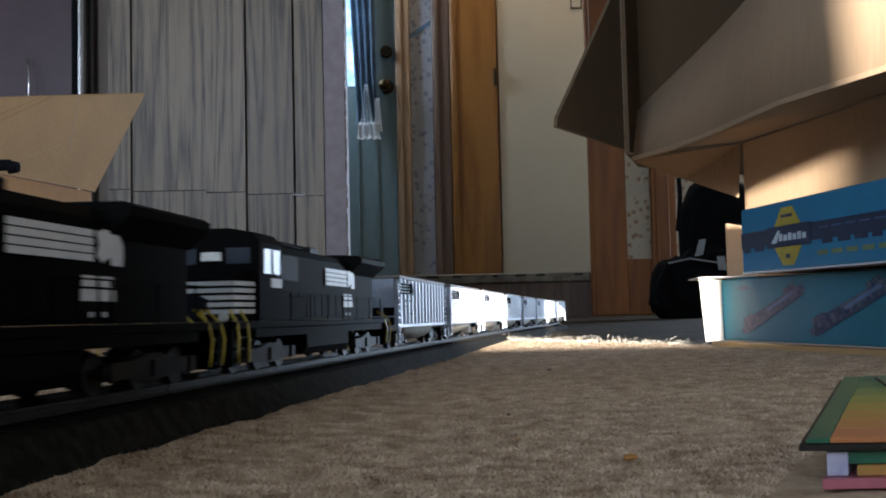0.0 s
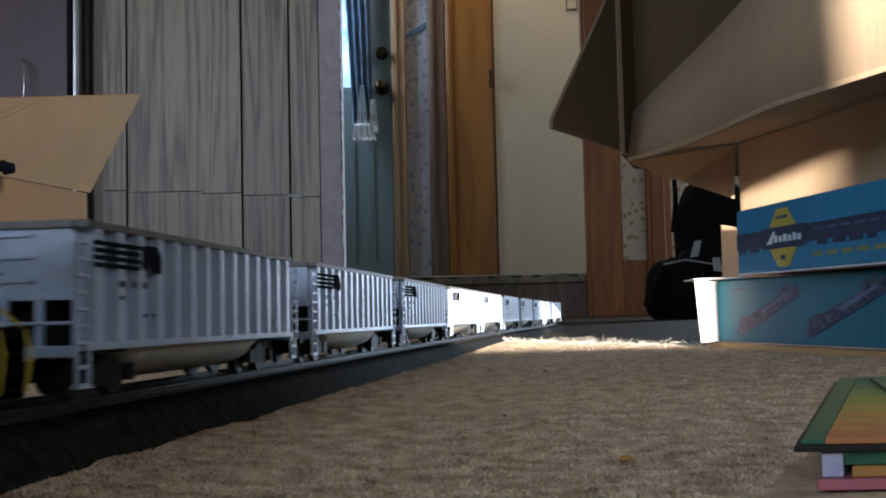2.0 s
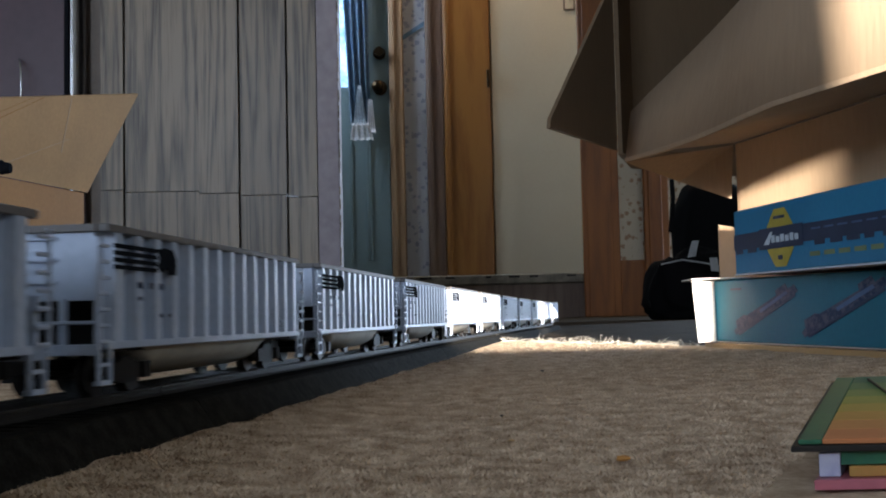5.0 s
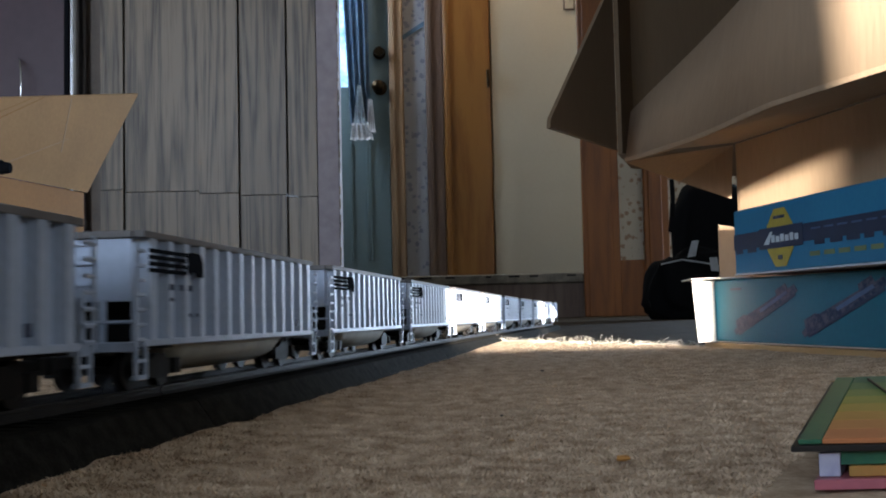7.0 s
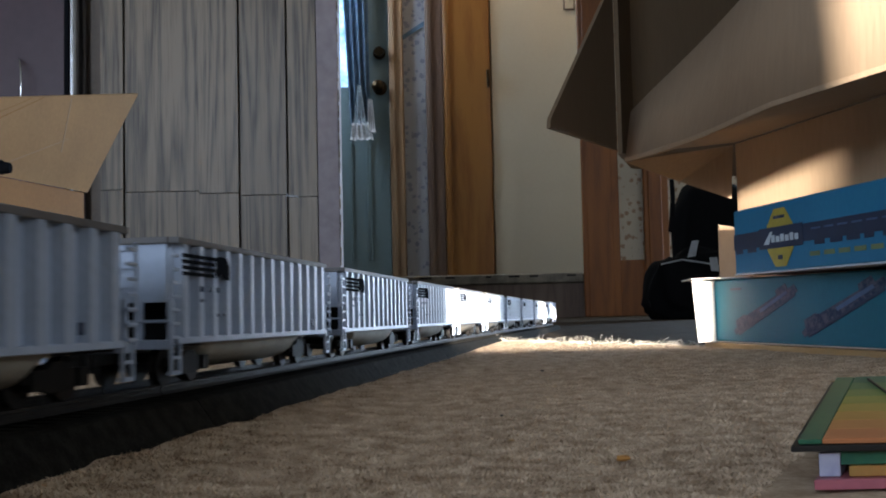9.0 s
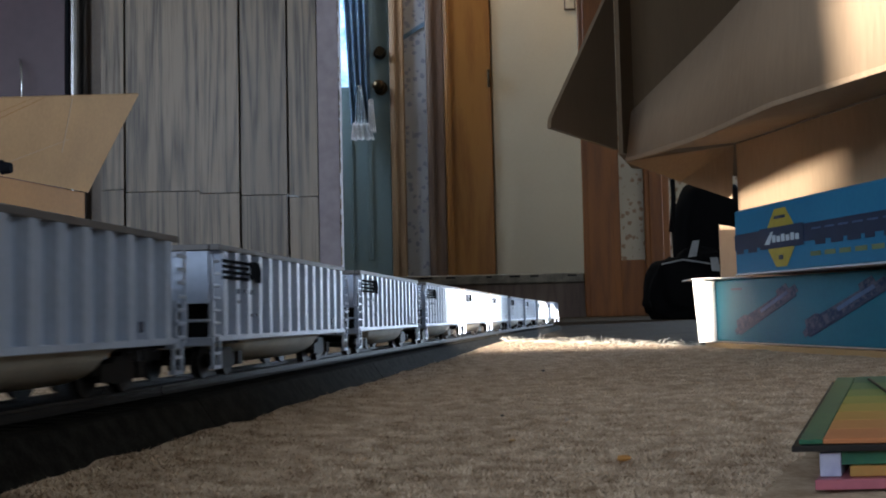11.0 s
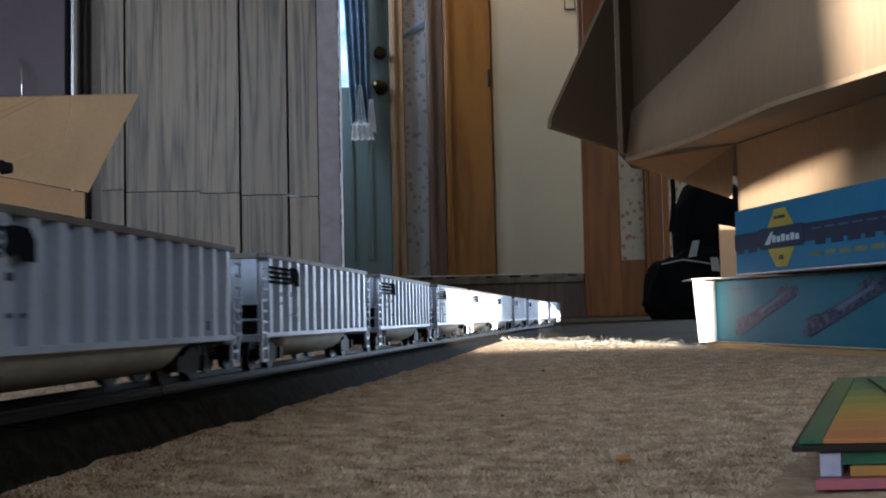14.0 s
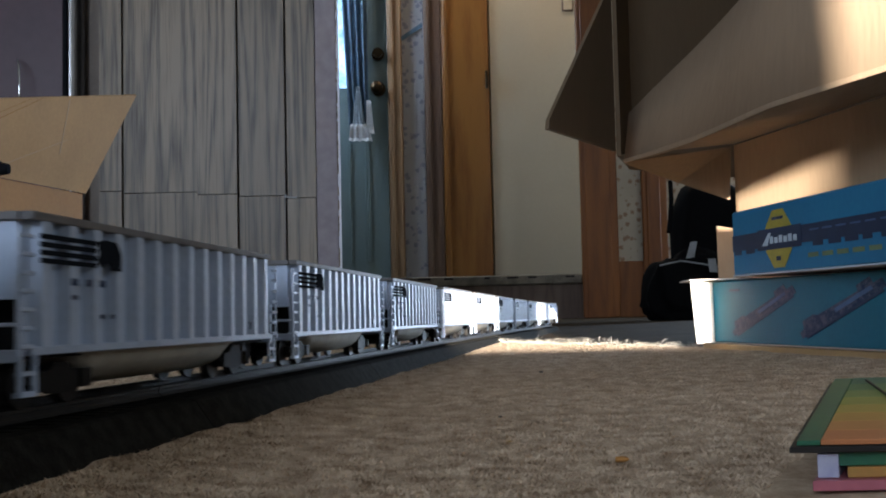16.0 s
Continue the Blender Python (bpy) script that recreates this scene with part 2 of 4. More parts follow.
    sky=mat("outdoor_brightness", (0.35, 0.62, 1.0), 1.0, second=(0.12, 0.22, 0.34), scale=9, fine=40, amount=1.0, bump=0, emit=0.30),
)


# ---- mesh helpers ----
def box(bm, x0, x1, y0, y1, z0, z1, bevel=0.0):
    vs = [bm.verts.new((x, y, z)) for x in (x0, x1) for y in (y0, y1) for z in (z0, z1)]
    fs = [bm.faces.new([vs[i] for i in q]) for q in ((0, 1, 3, 2), (4, 6, 7, 5), (0, 4, 5, 1), (2, 3, 7, 6), (0, 2, 6, 4), (1, 5, 7, 3))]
    if bevel:
        es = {e for f in fs for e in f.edges}
        bmesh.ops.bevel(bm, geom=list(es), offset=bevel, segments=1, affect="EDGES", profile=0.5)
    return bm


def prism(bm, outline, a, b, axis="y"):
    """Outline of 2D points, drawn out from a to b along an axis. x: (y, z); y: (x, z); z: (x, y)."""
    put = {"x": lambda p, t: (t, p[0], p[1]), "y": lambda p, t: (p[0], t, p[1]), "z": lambda p, t: (p[0], p[1], t)}[axis]
    lo, hi = [bm.verts.new(put(p, a)) for p in outline], [bm.verts.new(put(p, b)) for p in outline]
    k = len(outline)
    bm.faces.new(lo[::-1]), bm.faces.new(hi)
    for i in range(k):
        bm.faces.new((lo[i], lo[(i + 1) % k], hi[(i + 1) % k], hi[i]))
    return bm


def slab(bm, corners, thick):
    """A sheet through 3D corners, thick along its own normal."""
    c = [Vector(p) for p in corners]
    nor = (c[1] - c[0]).cross(c[2] - c[0]).normalized() * thick
    lo, hi = [bm.verts.new(p) for p in c], [bm.verts.new(p + nor) for p in c]
    k = len(c)
    bm.faces.new(lo[::-1]), bm.faces.new(hi)
    for i in range(k):
        bm.faces.new((lo[i], lo[(i + 1) % k], hi[(i + 1) % k], hi[i]))
    return bm


def tube(bm, path, r, seg=6):
    """A rod of radius r along a path of points."""
    path = [Vector(p) for p in path]
    rings = []
    for i, p in enumerate(path):
        d = (path[min(i + 1, len(path) - 1)] - path[max(i - 1, 0)]).normalized()
        u = d.orthogonal().normalized()
        v = d.cross(u)
        if rings:
            old = rings[-1][0].co - path[i - 1]
            u = (old - d * old.dot(d)).normalized()
            v = d.cross(u)
        rings.append([bm.verts.new(p + (u * math.cos(a) + v * math.sin(a)) * r) for a in [2 * math.pi * k / seg for k in range(seg)]])
    for a, b in zip(rings, rings[1:]):
        for k in range(seg):
            bm.faces.new((a[k], a[(k + 1) % seg], b[(k + 1) % seg], b[k]))
    bm.faces.new(rings[0][::-1]), bm.faces.new(rings[-1])
    return bm


def disc(bm, c, r, h, axis="y", seg=14, r2=None):
    """A cylinder or cone centred on c, h long along an axis."""
    turn = {"x": pose(0, 0, 0, 0, 90, 0), "y": pose(0, 0, 0, 90, 0, 0), "z": Matrix()}[axis]
    bmesh.ops.create_cone(bm, cap_ends=True, segments=seg, radius1=r, radius2=r if r2 is None else r2, depth=h, matrix=Matrix.Translation(c) @ turn)
    return bm


def mesh_of(name, bm, material):
    bmesh.ops.recalc_face_normals(bm, faces=bm.faces)
    me = bpy.data.meshes.new(name)
    bm.to_mesh(me)
    bm.free()
    me.materials.append(material)
    return me


def part(name, bm, material, parent=None, label="", smooth=False):
    me = bm if isinstance(bm, bpy.types.Mesh) else mesh_of(name, bm, material)
    if smooth:
        me.polygons.foreach_set("use_smooth", [True] * len(me.polygons))
    ob = new(name, me)
    if parent:
        ob.parent = parent
    if label:
        ob["label"] = label
    return ob


def B():
    return bmesh.new()


def thing(name, x, y, z, rz, label, category, group=""):
    ob = new(name)
    ob.matrix_basis = pose(x, y, z, 0, 0, rz)
    return tagged(ob, label, category, group)


def structure(name, bm, material, label):
    return tagged(part(name, bm, material), label, "", "", "structure")

# ---- the large structure ----
FLOOR = -0.008
structure("floor", box(B(), -2.2, 3.2, -2.5, 4.52, FLOOR - 0.1, FLOOR), M["floor"], "worn brown carpeted floor of the lower room")


def edge_y(x):
    """Far edge of the rug, which lies askew."""
    return 1.235 - 1.75 * x if x > -0.05 else 1.3225


def rug():
    bm = B()
    xs = [-2.1 + 0.08 * i for i in range(16)] + [-0.82 + 0.02 * i for i in range(19)] + [-0.44 + 0.006 * i for i in range(150)] + [0.46 + 0.03 * i for i in range(1, 12)]
    n = 265
    rows = []
    for x in xs:
        y0, y1 = 0.1, edge_y(x) if x < 0.26 else edge_y(0.26) - 0.05 * (x - 0.26)
        row = []
        for j in range(n):
            y = -1.3 + 1.4 * j / 25 if j < 25 else y0 + (y1 - y0) * ((j - 25) / (n - 26))
            z = 0.0011 * noise.noise(Vector((x * 55, y * 55, 0))) + 0.0006 * noise.noise(Vector((x * 130, y * 130, 5))) - 0.0004
            off = x - (-0.1311 + 0.142 * y + 0.0136 * max(0.0, y - 0.27) ** 2)
            z += 0.0042 * max(0.0, 1 - max(0.0, off - 0.024) / 0.035) * max(0.0, 1 - max(0.0, y - 0.15) / 0.55) if off > 0 and y < 0.7 else 0.0
            row.append(bm.verts.new((x, y, z if 0 < j < n - 1 else FLOOR + 0.0005)))
        rows.append(row)
    for a, b in zip(rows, rows[1:]):
        for j in range(n - 1):
            bm.faces.new((a[j], b[j], b[j + 1], a[j + 1]))
    ob = tagged(part("rug", bm, M["rug"], smooth=True), "tan berber pile rug with a frayed cut edge", "rug")
    # standing pile, denser close by
    rnd = random.Random(12)
    vs, fs = [], []
    while len(fs) < 130000:
        y = 0.11 * (1.27 / 0.11) ** rnd.random()
        x = rnd.uniform(-0.46, 0.46) * y
        off = x - (-0.1311 + 0.142 * y + 0.0136 * max(0.0, y - 0.27) ** 2)
        if (0 < off < 0.0265 or -0.03 < off <= 0) or y > edge_y(x) - 0.004 or x > 0.205 + 0.2286 * (0.83 - y) or (y < 0.27 and x > 0.055 + 0.5 * (y - 0.187)):
            continue
        base = 0.0042 * max(0.0, 1 - max(0.0, off - 0.024) / 0.035) * max(0.0, 1 - max(0.0, y - 0.15) / 0.55) if 0 < off and y < 0.7 else 0.0
        base += 0.0011 * noise.noise(Vector((x * 55, y * 55, 0))) + 0.0006 * noise.noise(Vector((x * 130, y * 130, 5))) - 0.0002
        clump = noise.noise(Vector((x * 160, y * 160, 3)))
        k = (0.0002 + 0.0004 * rnd.random()) * (1 + 0.8 * clump)
        a, w = rnd.uniform(0, math.pi), 0.00025 + 0.0003 * rnd.random()
        dx, dy = math.cos(a) * w, math.sin(a) * w
        lx, ly = rnd.uniform(-2, 2) * k, rnd.uniform(-2, 2) * k
        i = len(vs)
        vs += [(x - dx, y - dy, base - 0.0003), (x + dx, y + dy, base - 0.0003), (x + lx, y + ly, base + k)]
        fs.append((i, i + 1, i + 2))
    me = bpy.data.meshes.new("pile")
    me.from_pydata(vs, [], fs)
    me.materials.append(M["tuft"])
    tagged(part("wool_nap", me, None, ob, "short standing wool pile"), kind="stuff")
    # frayed yarn along the cut edge
    bm = B()
    rnd = random.Random(4)
    for i in range(1100):
        x = rnd.uniform(-0.05, 0.262)
        p = Vector((x, edge_y(x) - rnd.uniform(0.0, 0.02), rnd.uniform(-0.003, 0.0005)))
        d = Vector((rnd.uniform(-1, 1), rnd.uniform(-0.4, 1), rnd.uniform(0.0, 0.75))).normalized()
        k = rnd.uniform(0.003, 0.012)
        tube(bm, [p, p + d * k * 0.5, p + d * k + Vector((rnd.uniform(-0.4, 0.4), 0, -0.35)) * k * 0.6], 0.00011, 3)
    tagged(part("loose_yarn", bm, M["fibre"], ob, "frayed pale yarn ends"), kind="stuff")


rug()

# shell of the room, closed behind and above the camera
TOP = 2.4
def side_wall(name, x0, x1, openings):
    """A plastered side wall with added, unseen openings (near, far, low, high) cut through it, each framed round a fill
    lamp.
    """
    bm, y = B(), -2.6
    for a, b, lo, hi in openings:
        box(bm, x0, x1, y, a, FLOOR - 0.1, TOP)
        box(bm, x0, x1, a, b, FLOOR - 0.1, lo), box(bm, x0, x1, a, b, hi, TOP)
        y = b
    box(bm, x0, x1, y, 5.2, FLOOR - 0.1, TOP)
    w = structure(name, bm, M["plaster"], "plain plastered wall of the lower room with openings added for fill lamps")
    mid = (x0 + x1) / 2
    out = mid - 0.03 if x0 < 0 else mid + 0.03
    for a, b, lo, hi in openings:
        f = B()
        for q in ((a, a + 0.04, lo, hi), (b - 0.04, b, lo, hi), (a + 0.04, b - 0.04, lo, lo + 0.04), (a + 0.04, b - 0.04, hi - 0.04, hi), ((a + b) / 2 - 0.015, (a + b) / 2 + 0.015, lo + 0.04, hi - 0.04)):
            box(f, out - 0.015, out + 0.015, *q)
        part("window_frame", f, M["whitecard"], w, "white painted frame of an added opening")


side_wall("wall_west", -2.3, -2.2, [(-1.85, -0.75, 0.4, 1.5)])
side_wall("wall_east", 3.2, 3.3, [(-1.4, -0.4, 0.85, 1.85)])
structure("ceiling", box(B(), -2.3, 3.3, -2.6, 5.2, TOP, TOP + 0.1), M["plaster"], "plain plastered ceiling")


def wall_south():
    # unseen low opening; uneven slats and a board are added to shape the sun patches
    x0, x1, z0, z1 = 0.105, 0.62, 0.305, 1.30
    bm = B()
    a0, a1, b0, b1 = -1.6, -0.6, 0.5, 1.7
    box(bm, -2.2, a0, -2.6, -2.5, FLOOR - 0.1, TOP), box(bm, a1, x0, -2.6, -2.5, FLOOR - 0.1, TOP), box(bm, x1, 3.2, -2.6, -2.5, FLOOR - 0.1, TOP)
    box(bm, a0, a1, -2.6, -2.5, FLOOR - 0.1, b0), box(bm, a0, a1, -2.6, -2.5, b1, TOP)
    box(bm, x0, x1, -2.6, -2.5, FLOOR - 0.1, z0), box(bm, x0, x1, -2.6, -2.5, z1, TOP)
    structure("wall_south", bm, M["plaster"], "plastered wall with unseen openings added for light")
    # unseen wide opening, added for the south fill lamp and closed by a white sheet
    w = structure("window_2", box(B(), a0, a1, -2.58, -2.57, b0, b1), M["whitecard"], "white sheet closing an added opening behind a fill lamp")
    part("sill", box(B(), a0 - 0.03, a1 + 0.03, -2.50, -2.45, b0 - 0.03, b0 - 0.002, 0.003), M["whitecard"], w)
    w = structure("window_1", box(B(), x0 - 0.04, x1 + 0.04, -2.52, -2.46, z0 - 0.03, z0 - 0.002, 0.003), M["whitecard"], "unseen low opening for the sun, masked by added slats")
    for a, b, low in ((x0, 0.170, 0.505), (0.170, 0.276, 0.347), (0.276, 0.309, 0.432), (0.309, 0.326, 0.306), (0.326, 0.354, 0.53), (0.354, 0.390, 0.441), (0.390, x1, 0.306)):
        part("blind_slat", box(B(), a, b + 0.002, -2.52, -2.512, low, z1), M["cardgrey"], w, "added slat that shapes the sun patches")
    part("lower_board", box(B(), 0.326, x1, -2.58, -2.53, z0, 0.415), M["whitecard"], w, "added board that keeps the sun off the boxes")


wall_south()


def wall_north():
    # end wall of the room: wallpaper over a wood dado, beside the step up to the hall
    bm = B()
    # unseen opening added here for the fill lamp that rakes the train
    x0, x1, z0, z1 = 2.02, 2.90, 0.06, 0.74
    box(bm, 0.62, x0, 4.5, 4.6, FLOOR, TOP), box(bm, x1, 3.2, 4.5, 4.6, FLOOR, TOP)
    box(bm, x0, x1, 4.5, 4.6, FLOOR, z0), box(bm, x0, x1, 4.5, 4.6, z1, TOP)
    w = structure("wall_north", bm, M["papercream"], "cream wallpaper with small brown flower sprigs, opening added for a fill lamp")
    bm = B()
    for q in ((x0, x0 + 0.035, z0, z1), (x1 - 0.035, x1, z0, z1), (x0 + 0.035, x1 - 0.035, z0, z0 + 0.03), (x0 + 0.035, x1 - 0.035, z1 - 0.03, z1)):
        box(bm, q[0], q[1], 4.54, 4.58, q[2], q[3])
    part("window_frame", bm, M["whitecard"], w, "white painted frame of an added opening")
    part("dado", box(B(), 0.765, 2.01, 4.488, 4.498, FLOOR, 0.232, 0.002), M["redwood"], w, "reddish-brown stained wood dado")
    structure("wall_north_west", box(B(), -2.2, -0.95, 4.5, 4.6, FLOOR, TOP), M["plaster"], "plain plastered wall beside the step")
    for x0, x1, mm, nm in ((0.605, 0.762, "redwood", "trim_1"), (0.868, 0.975, "redwood", "trim_2")):
        bm = box(B(), x0, x1, 4.462, 4.487, FLOOR, 2.1, 0.004)
        box(bm, x0 + 0.018, x1 - 0.03, 4.455, 4.461, FLOOR, 2.1, 0.003)
        structure(nm, bm, M[mm], "reddish-brown stained wood door casing")


wall_north()


def hall():
    # hall floor, one step up
    structure("upper_floor", box(B(), -0.95, 0.62, 4.52, 5.2, 0.02, 0.176), M["floor"], "floor of the hall one step up")
    structure("riser", box(B(), -0.95, 0.62, 4.50, 4.518, FLOOR, 0.138), M["umber"], "dark wooden riser of the step")
    n = structure("nosing", box(B(), -0.95, 0.604, 4.485, 4.56, 0.141, 0.183, 0.005), M["nosing"], "worn grey metal-edged step nosing")
    rnd = random.Random(9)
    for k in range(7):
        x = -0.2 + 0.12 * k + rnd.uniform(-0.03, 0.03)
        part("scuff", box(B(), x, x + rnd.uniform(0.02, 0.06), 4.482, 4.4846, 0.168, 0.176), M["groove"], n)
    structure("wall_hall", box(B(), -2.2, 0.80, 5.1, 5.2, 0.0, TOP), M["plaster"], "plain wall at the back of the hall")
    structure("wall_hall_east", box(B(), 0.70, 0.80, 4.6, 5.1, 0.0, TOP), M["cream"], "cream painted side wall of the hall")
    structure("wall_hall_west", box(B(), -1.15, -1.05, 4.6, 5.1, 0.0, TOP), M["plaster"], "plain side wall of the hall")
    structure("wallpaper_strip", box(B(), -0.168, -0.064, 5.0, 5.099, 0.18, TOP), M["paperblue"], "blue-grey sprigged wallpaper between two casings")
    for x0, x1, mm, nm in ((-0.238, -0.170, "casing", "trim_3"), (-0.062, 0.022, "umber", "trim_4"), (0.024, 0.250, "honey", "trim_5")):
        bm = box(B(), x0, x1, 4.975, 5.099, 0.18, TOP, 0.004)
        box(bm, x0 + 0.01, x0 + 0.03, 4.968, 4.974, 0.18, TOP, 0.002)
        structure(nm, bm, M[mm], {"casing": "tan wooden door casing", "umber": "dark brown wooden casing", "honey": "broad honey-brown wooden door jamb"}[mm])
    # cream flush door
    d = structure("door_2", box(B(), 0.256, 0.698, 4.985, 5.02, 0.19, TOP, 0.003), M["cream"], "closed cream painted flush door")
    part("hinge", box(B(), 0.232, 0.246, 4.960, 4.9745, 1.10, 1.185, 0.002), M["brass"], d, "dark brass hinge")
    sp = structure("switch_plate", box(B(), 0.612, 0.668, 4.978, 4.984, 1.47, 1.58, 0.002), M["umber"], "light switch plate with a dark outline")
    part("switch_face", box(B(), 0.619, 0.661, 4.975, 4.9775, 1.477, 1.573, 0.001), M["cream"], sp)
    part("switch_lever", box(B(), 0.636, 0.644, 4.968, 4.9745, 1.51, 1.53, 0.001), M["cream"], sp)
    # slate door with a glazed upper half
    bm = B()
    box(bm, -1.04, -0.62, 4.99, 5.03, 0.19, 1.12), box(bm, -0.62, -0.242, 4.99, 5.03, 0.19, 1.12)
    box(bm, -1.04, -0.95, 4.99, 5.03, 1.12, 2.2), box(bm, -0.405, -0.242, 4.99, 5.03, 1.12, 2.2), box(bm, -0.95, -0.405, 4.99, 5.03, 2.05, 2.2)
    d = structure("door_1", bm, M["door"], "slate-blue painted door with a glazed upper half")
    for x0, x1 in ((-0.60, -0.42), (-0.355, -0.33)):
        part("moulding", box(B(), x0, x0 + 0.012, 4.982, 4.9895, 0.28, 0.85, 0.002), M["door"], d)
        part("moulding", box(B(), x1 - 0.012, x1, 4.982, 4.9895, 0.28, 0.85, 0.002), M["door"], d)
    g = part("pane", box(B(), -0.95, -0.405, 5.005, 5.011, 1.12, 2.05), M["glass"], d, "clear window pane")
    g.visible_shadow = False
    for z, r in ((1.110, 0.030), (1.279, 0.026)):
        bm = disc(B(), (-0.282, 4.982, z), r * 1.15, 0.014, "y", 20)
        disc(bm, (-0.282, 4.962, z), r * 0.45, 0.03, "y", 14)
        if z < 1.2:
            bmesh.ops.create_uvsphere(bm, u_segments=16, v_segments=10, radius=r, matrix=pose(-0.290, 4.932, z))
        else:
            disc(bm, (-0.282, 4.945, z), r * 0.9, 0.02, "y", 16)
        part("door_knob" if z < 1.2 else "deadbolt", bm, M["brass"], d, "dark brass knob" if z < 1.2 else "round dark brass deadbolt", smooth=False)
    structure("backdrop", box(B(), -1.04, -0.3, 5.07, 5.09, 1.0, 2.3), M["sky"], "bright blue daylight and foliage behind the door glass")


hall()


def panel_wall():
    # panelled partition: grooved boards over a horizontal seam, grey board on its free end
    w = structure("wall_partition", box(B(), -0.640, -0.184, 1.913, 1.940, FLOOR, TOP), M["groove"], "partition clad in grey-brown wood-grain panelling")
    cuts = (-0.6235, -0.5785, -0.4420, -0.3675, -0.2795, -0.2235)
    for i, (x0, x1) in enumerate(zip(cuts, cuts[1:])):
        a, b = x0 + (0.0001 if i == 2 else 0.0021), x1 - (0.0001 if i == 1 else 0.0021)
        part("panel_board", box(B(), a, b, 1.900, 1.912, 0.2675 - 0.020 * i / 4, TOP), M["panel"], w)
        part("panel_board", box(B(), a, b, 1.8995, 1.912, FLOOR, 0.2660 - 0.020 * i / 4), M["panel"], w)
    part("end_board", box(B(), -0.2228, -0.1835, 1.888, 1.9395, FLOOR, TOP, 0.0015), M["endboard"], w, "lilac-grey painted end board")
    bm, rnd = B(), random.Random(2)
    for k in range(60):
        z = rnd.uniform(0.08, 0.75)
        box(bm, -0.1845, -0.1832 + rnd.uniform(0, 0.0009), 1.887, 1.893, z, z + rnd.uniform(0.006, 0.02))
    part("worn_edge", bm, M["chip"], w, "chipped bare wood along the edge")
    bm = B()
    prism(bm, [(-0.2815, 0.2475), (-0.2605, 0.2455), (-0.2605, 0.2478), (-0.2765, 0.2492), (-0.2812, 0.2535)], 1.894, 1.8995)
    part("chipped_seam", bm, M["lace"], w, "white chip where the panel has split")
    structure("corner_board", box(box(B(), -0.672, -0.6415, 1.93, 1.96, FLOOR, TOP, 0.002), -0.6405, -0.6228, 1.906, 1.9125, FLOOR, TOP), M["darkboard"], "dark brown corner board")
    structure("wall_partition_west", box(B(), -2.2, -0.6415, 2.2, 2.28, FLOOR, TOP), M["plaster"], "plain partition wall")


panel_wall()


# ---- the things ----
def maroon_cabinet():
    c = thing("maroon_cabinet", -1.006, 2.02, FLOOR, 0, "glossy maroon enamelled cabinet with a chrome corner strip", "cabinet")
    part("body", box(B(), -0.35, 0.334, -0.155, 0.08, 0.0, 1.3, 0.004), M["maroon"], c)
    part("edge_strip", box(B(), 0.3405, 0.353, -0.163, -0.10, 0.01, 1.29, 0.004), M["chrome"], c, "bright chrome corner strip")
    # thin black strip, painted shade along the chrome corner
    part("edge_shadow", box(B(), 0.332, 0.3385, -0.159, -0.1555, 0.01, 1.29), M["inkblack"], c, "black strip standing in for shade beside the chrome strip")
    path = [(0.253 + 0.012 * math.sin(a), -0.166 - 0.02 * math.sin(a), 0.455 + 0.055 * -math.cos(a)) for a in [math.pi * k / 10 for k in range(11)]]
    part("pull_handle", tube(B(), path, 0.0022, 8), M["chrome"], c, "curved chrome pull handle", smooth=True)
    part("catch", box(B(), 0.283, 0.286, -0.16, -0.1555, 0.41, 0.435, 0.001), M["chrome"], c)


maroon_cabinet()


def open_carton():
    c = thing("open_carton", -0.3737, 1.0884, FLOOR, 0, "open brown cardboard carton with packing tape behind the track", "carton")
    h = 0.173
    # walls of the carton, its front running from far to near
    a, b = Vector((0, 0, 0)), Vector((-0.085, -0.40, 0))
    out = Vector((-0.30, 0.065, 0))
    up = Vector((0, 0, h))
    for p, q in ((a, b), (b, b + out), (b + out, a + out), (a + out, a)):
        part("side_panel", slab(B(), (p, q, q + up, p + up), 0.003), M["kraft"], c)
    part("bottom", slab(B(), (a, b, b + out, a + out), 0.002), M["card"], c)
    part("packing_tape", slab(B(), [(p + Vector((0.0036, 0, 0))) for p in (a * 0.45 + b * 0.55 + up * 0.6, a * 0.2 + b * 0.8 + up * 0.6, a * 0.2 + b * 0.8 + up * 1.0, a * 0.45 + b * 0.55 + up * 1.0)], 0.0004), M["tape"], c, "strip of clear brown packing tape")
    # long flap standing out over the edge, with a slanted end
    f0 = Vector((0.001, 0.0, h + 0.001))
    part("flap", slab(B(), (f0, Vector((0.0457, 0.0316, 0.284)), Vector((-0.0308, -0.2242, 0.2280)), Vector((-0.055, -0.25, h + 0.001))), 0.003), M["flapcard"], c, "raised cardboard flap with a slanted end")
    # seams and creases pressed into the flap
    fold = [f0, Vector((0.0457, 0.0316, 0.284)), Vector((-0.0308, -0.2242, 0.2280)), Vector((-0.055, -0.25, h + 0.001))]
    nor = (fold[1] - fold[0]).cross(fold[2] - fold[0]).normalized()
    lift = nor * 0.0032 if nor.dot(Vector((0.33, -1, -0.1))) > 0 else nor * -0.0006
    for nm, mm, u0, u1, w, v0, v1 in (("tape_edge", "kraft", 0.93, 0.58, 0.007, 0.25, 0.99), ("tape_edge", "kraft", 0.98, 0.64, 0.005, 0.3, 0.99), ("crease", "card", 0.30, 0.42, 0.006, 0.35, 0.97), ("crease", "card", 0.62, 0.30, 0.006, 0.08, 0.50)):
        at = lambda u, v: (fold[0] * (1 - u) + fold[3] * u) * (1 - v) + (fold[1] * (1 - u) + fold[2] * u) * v + lift
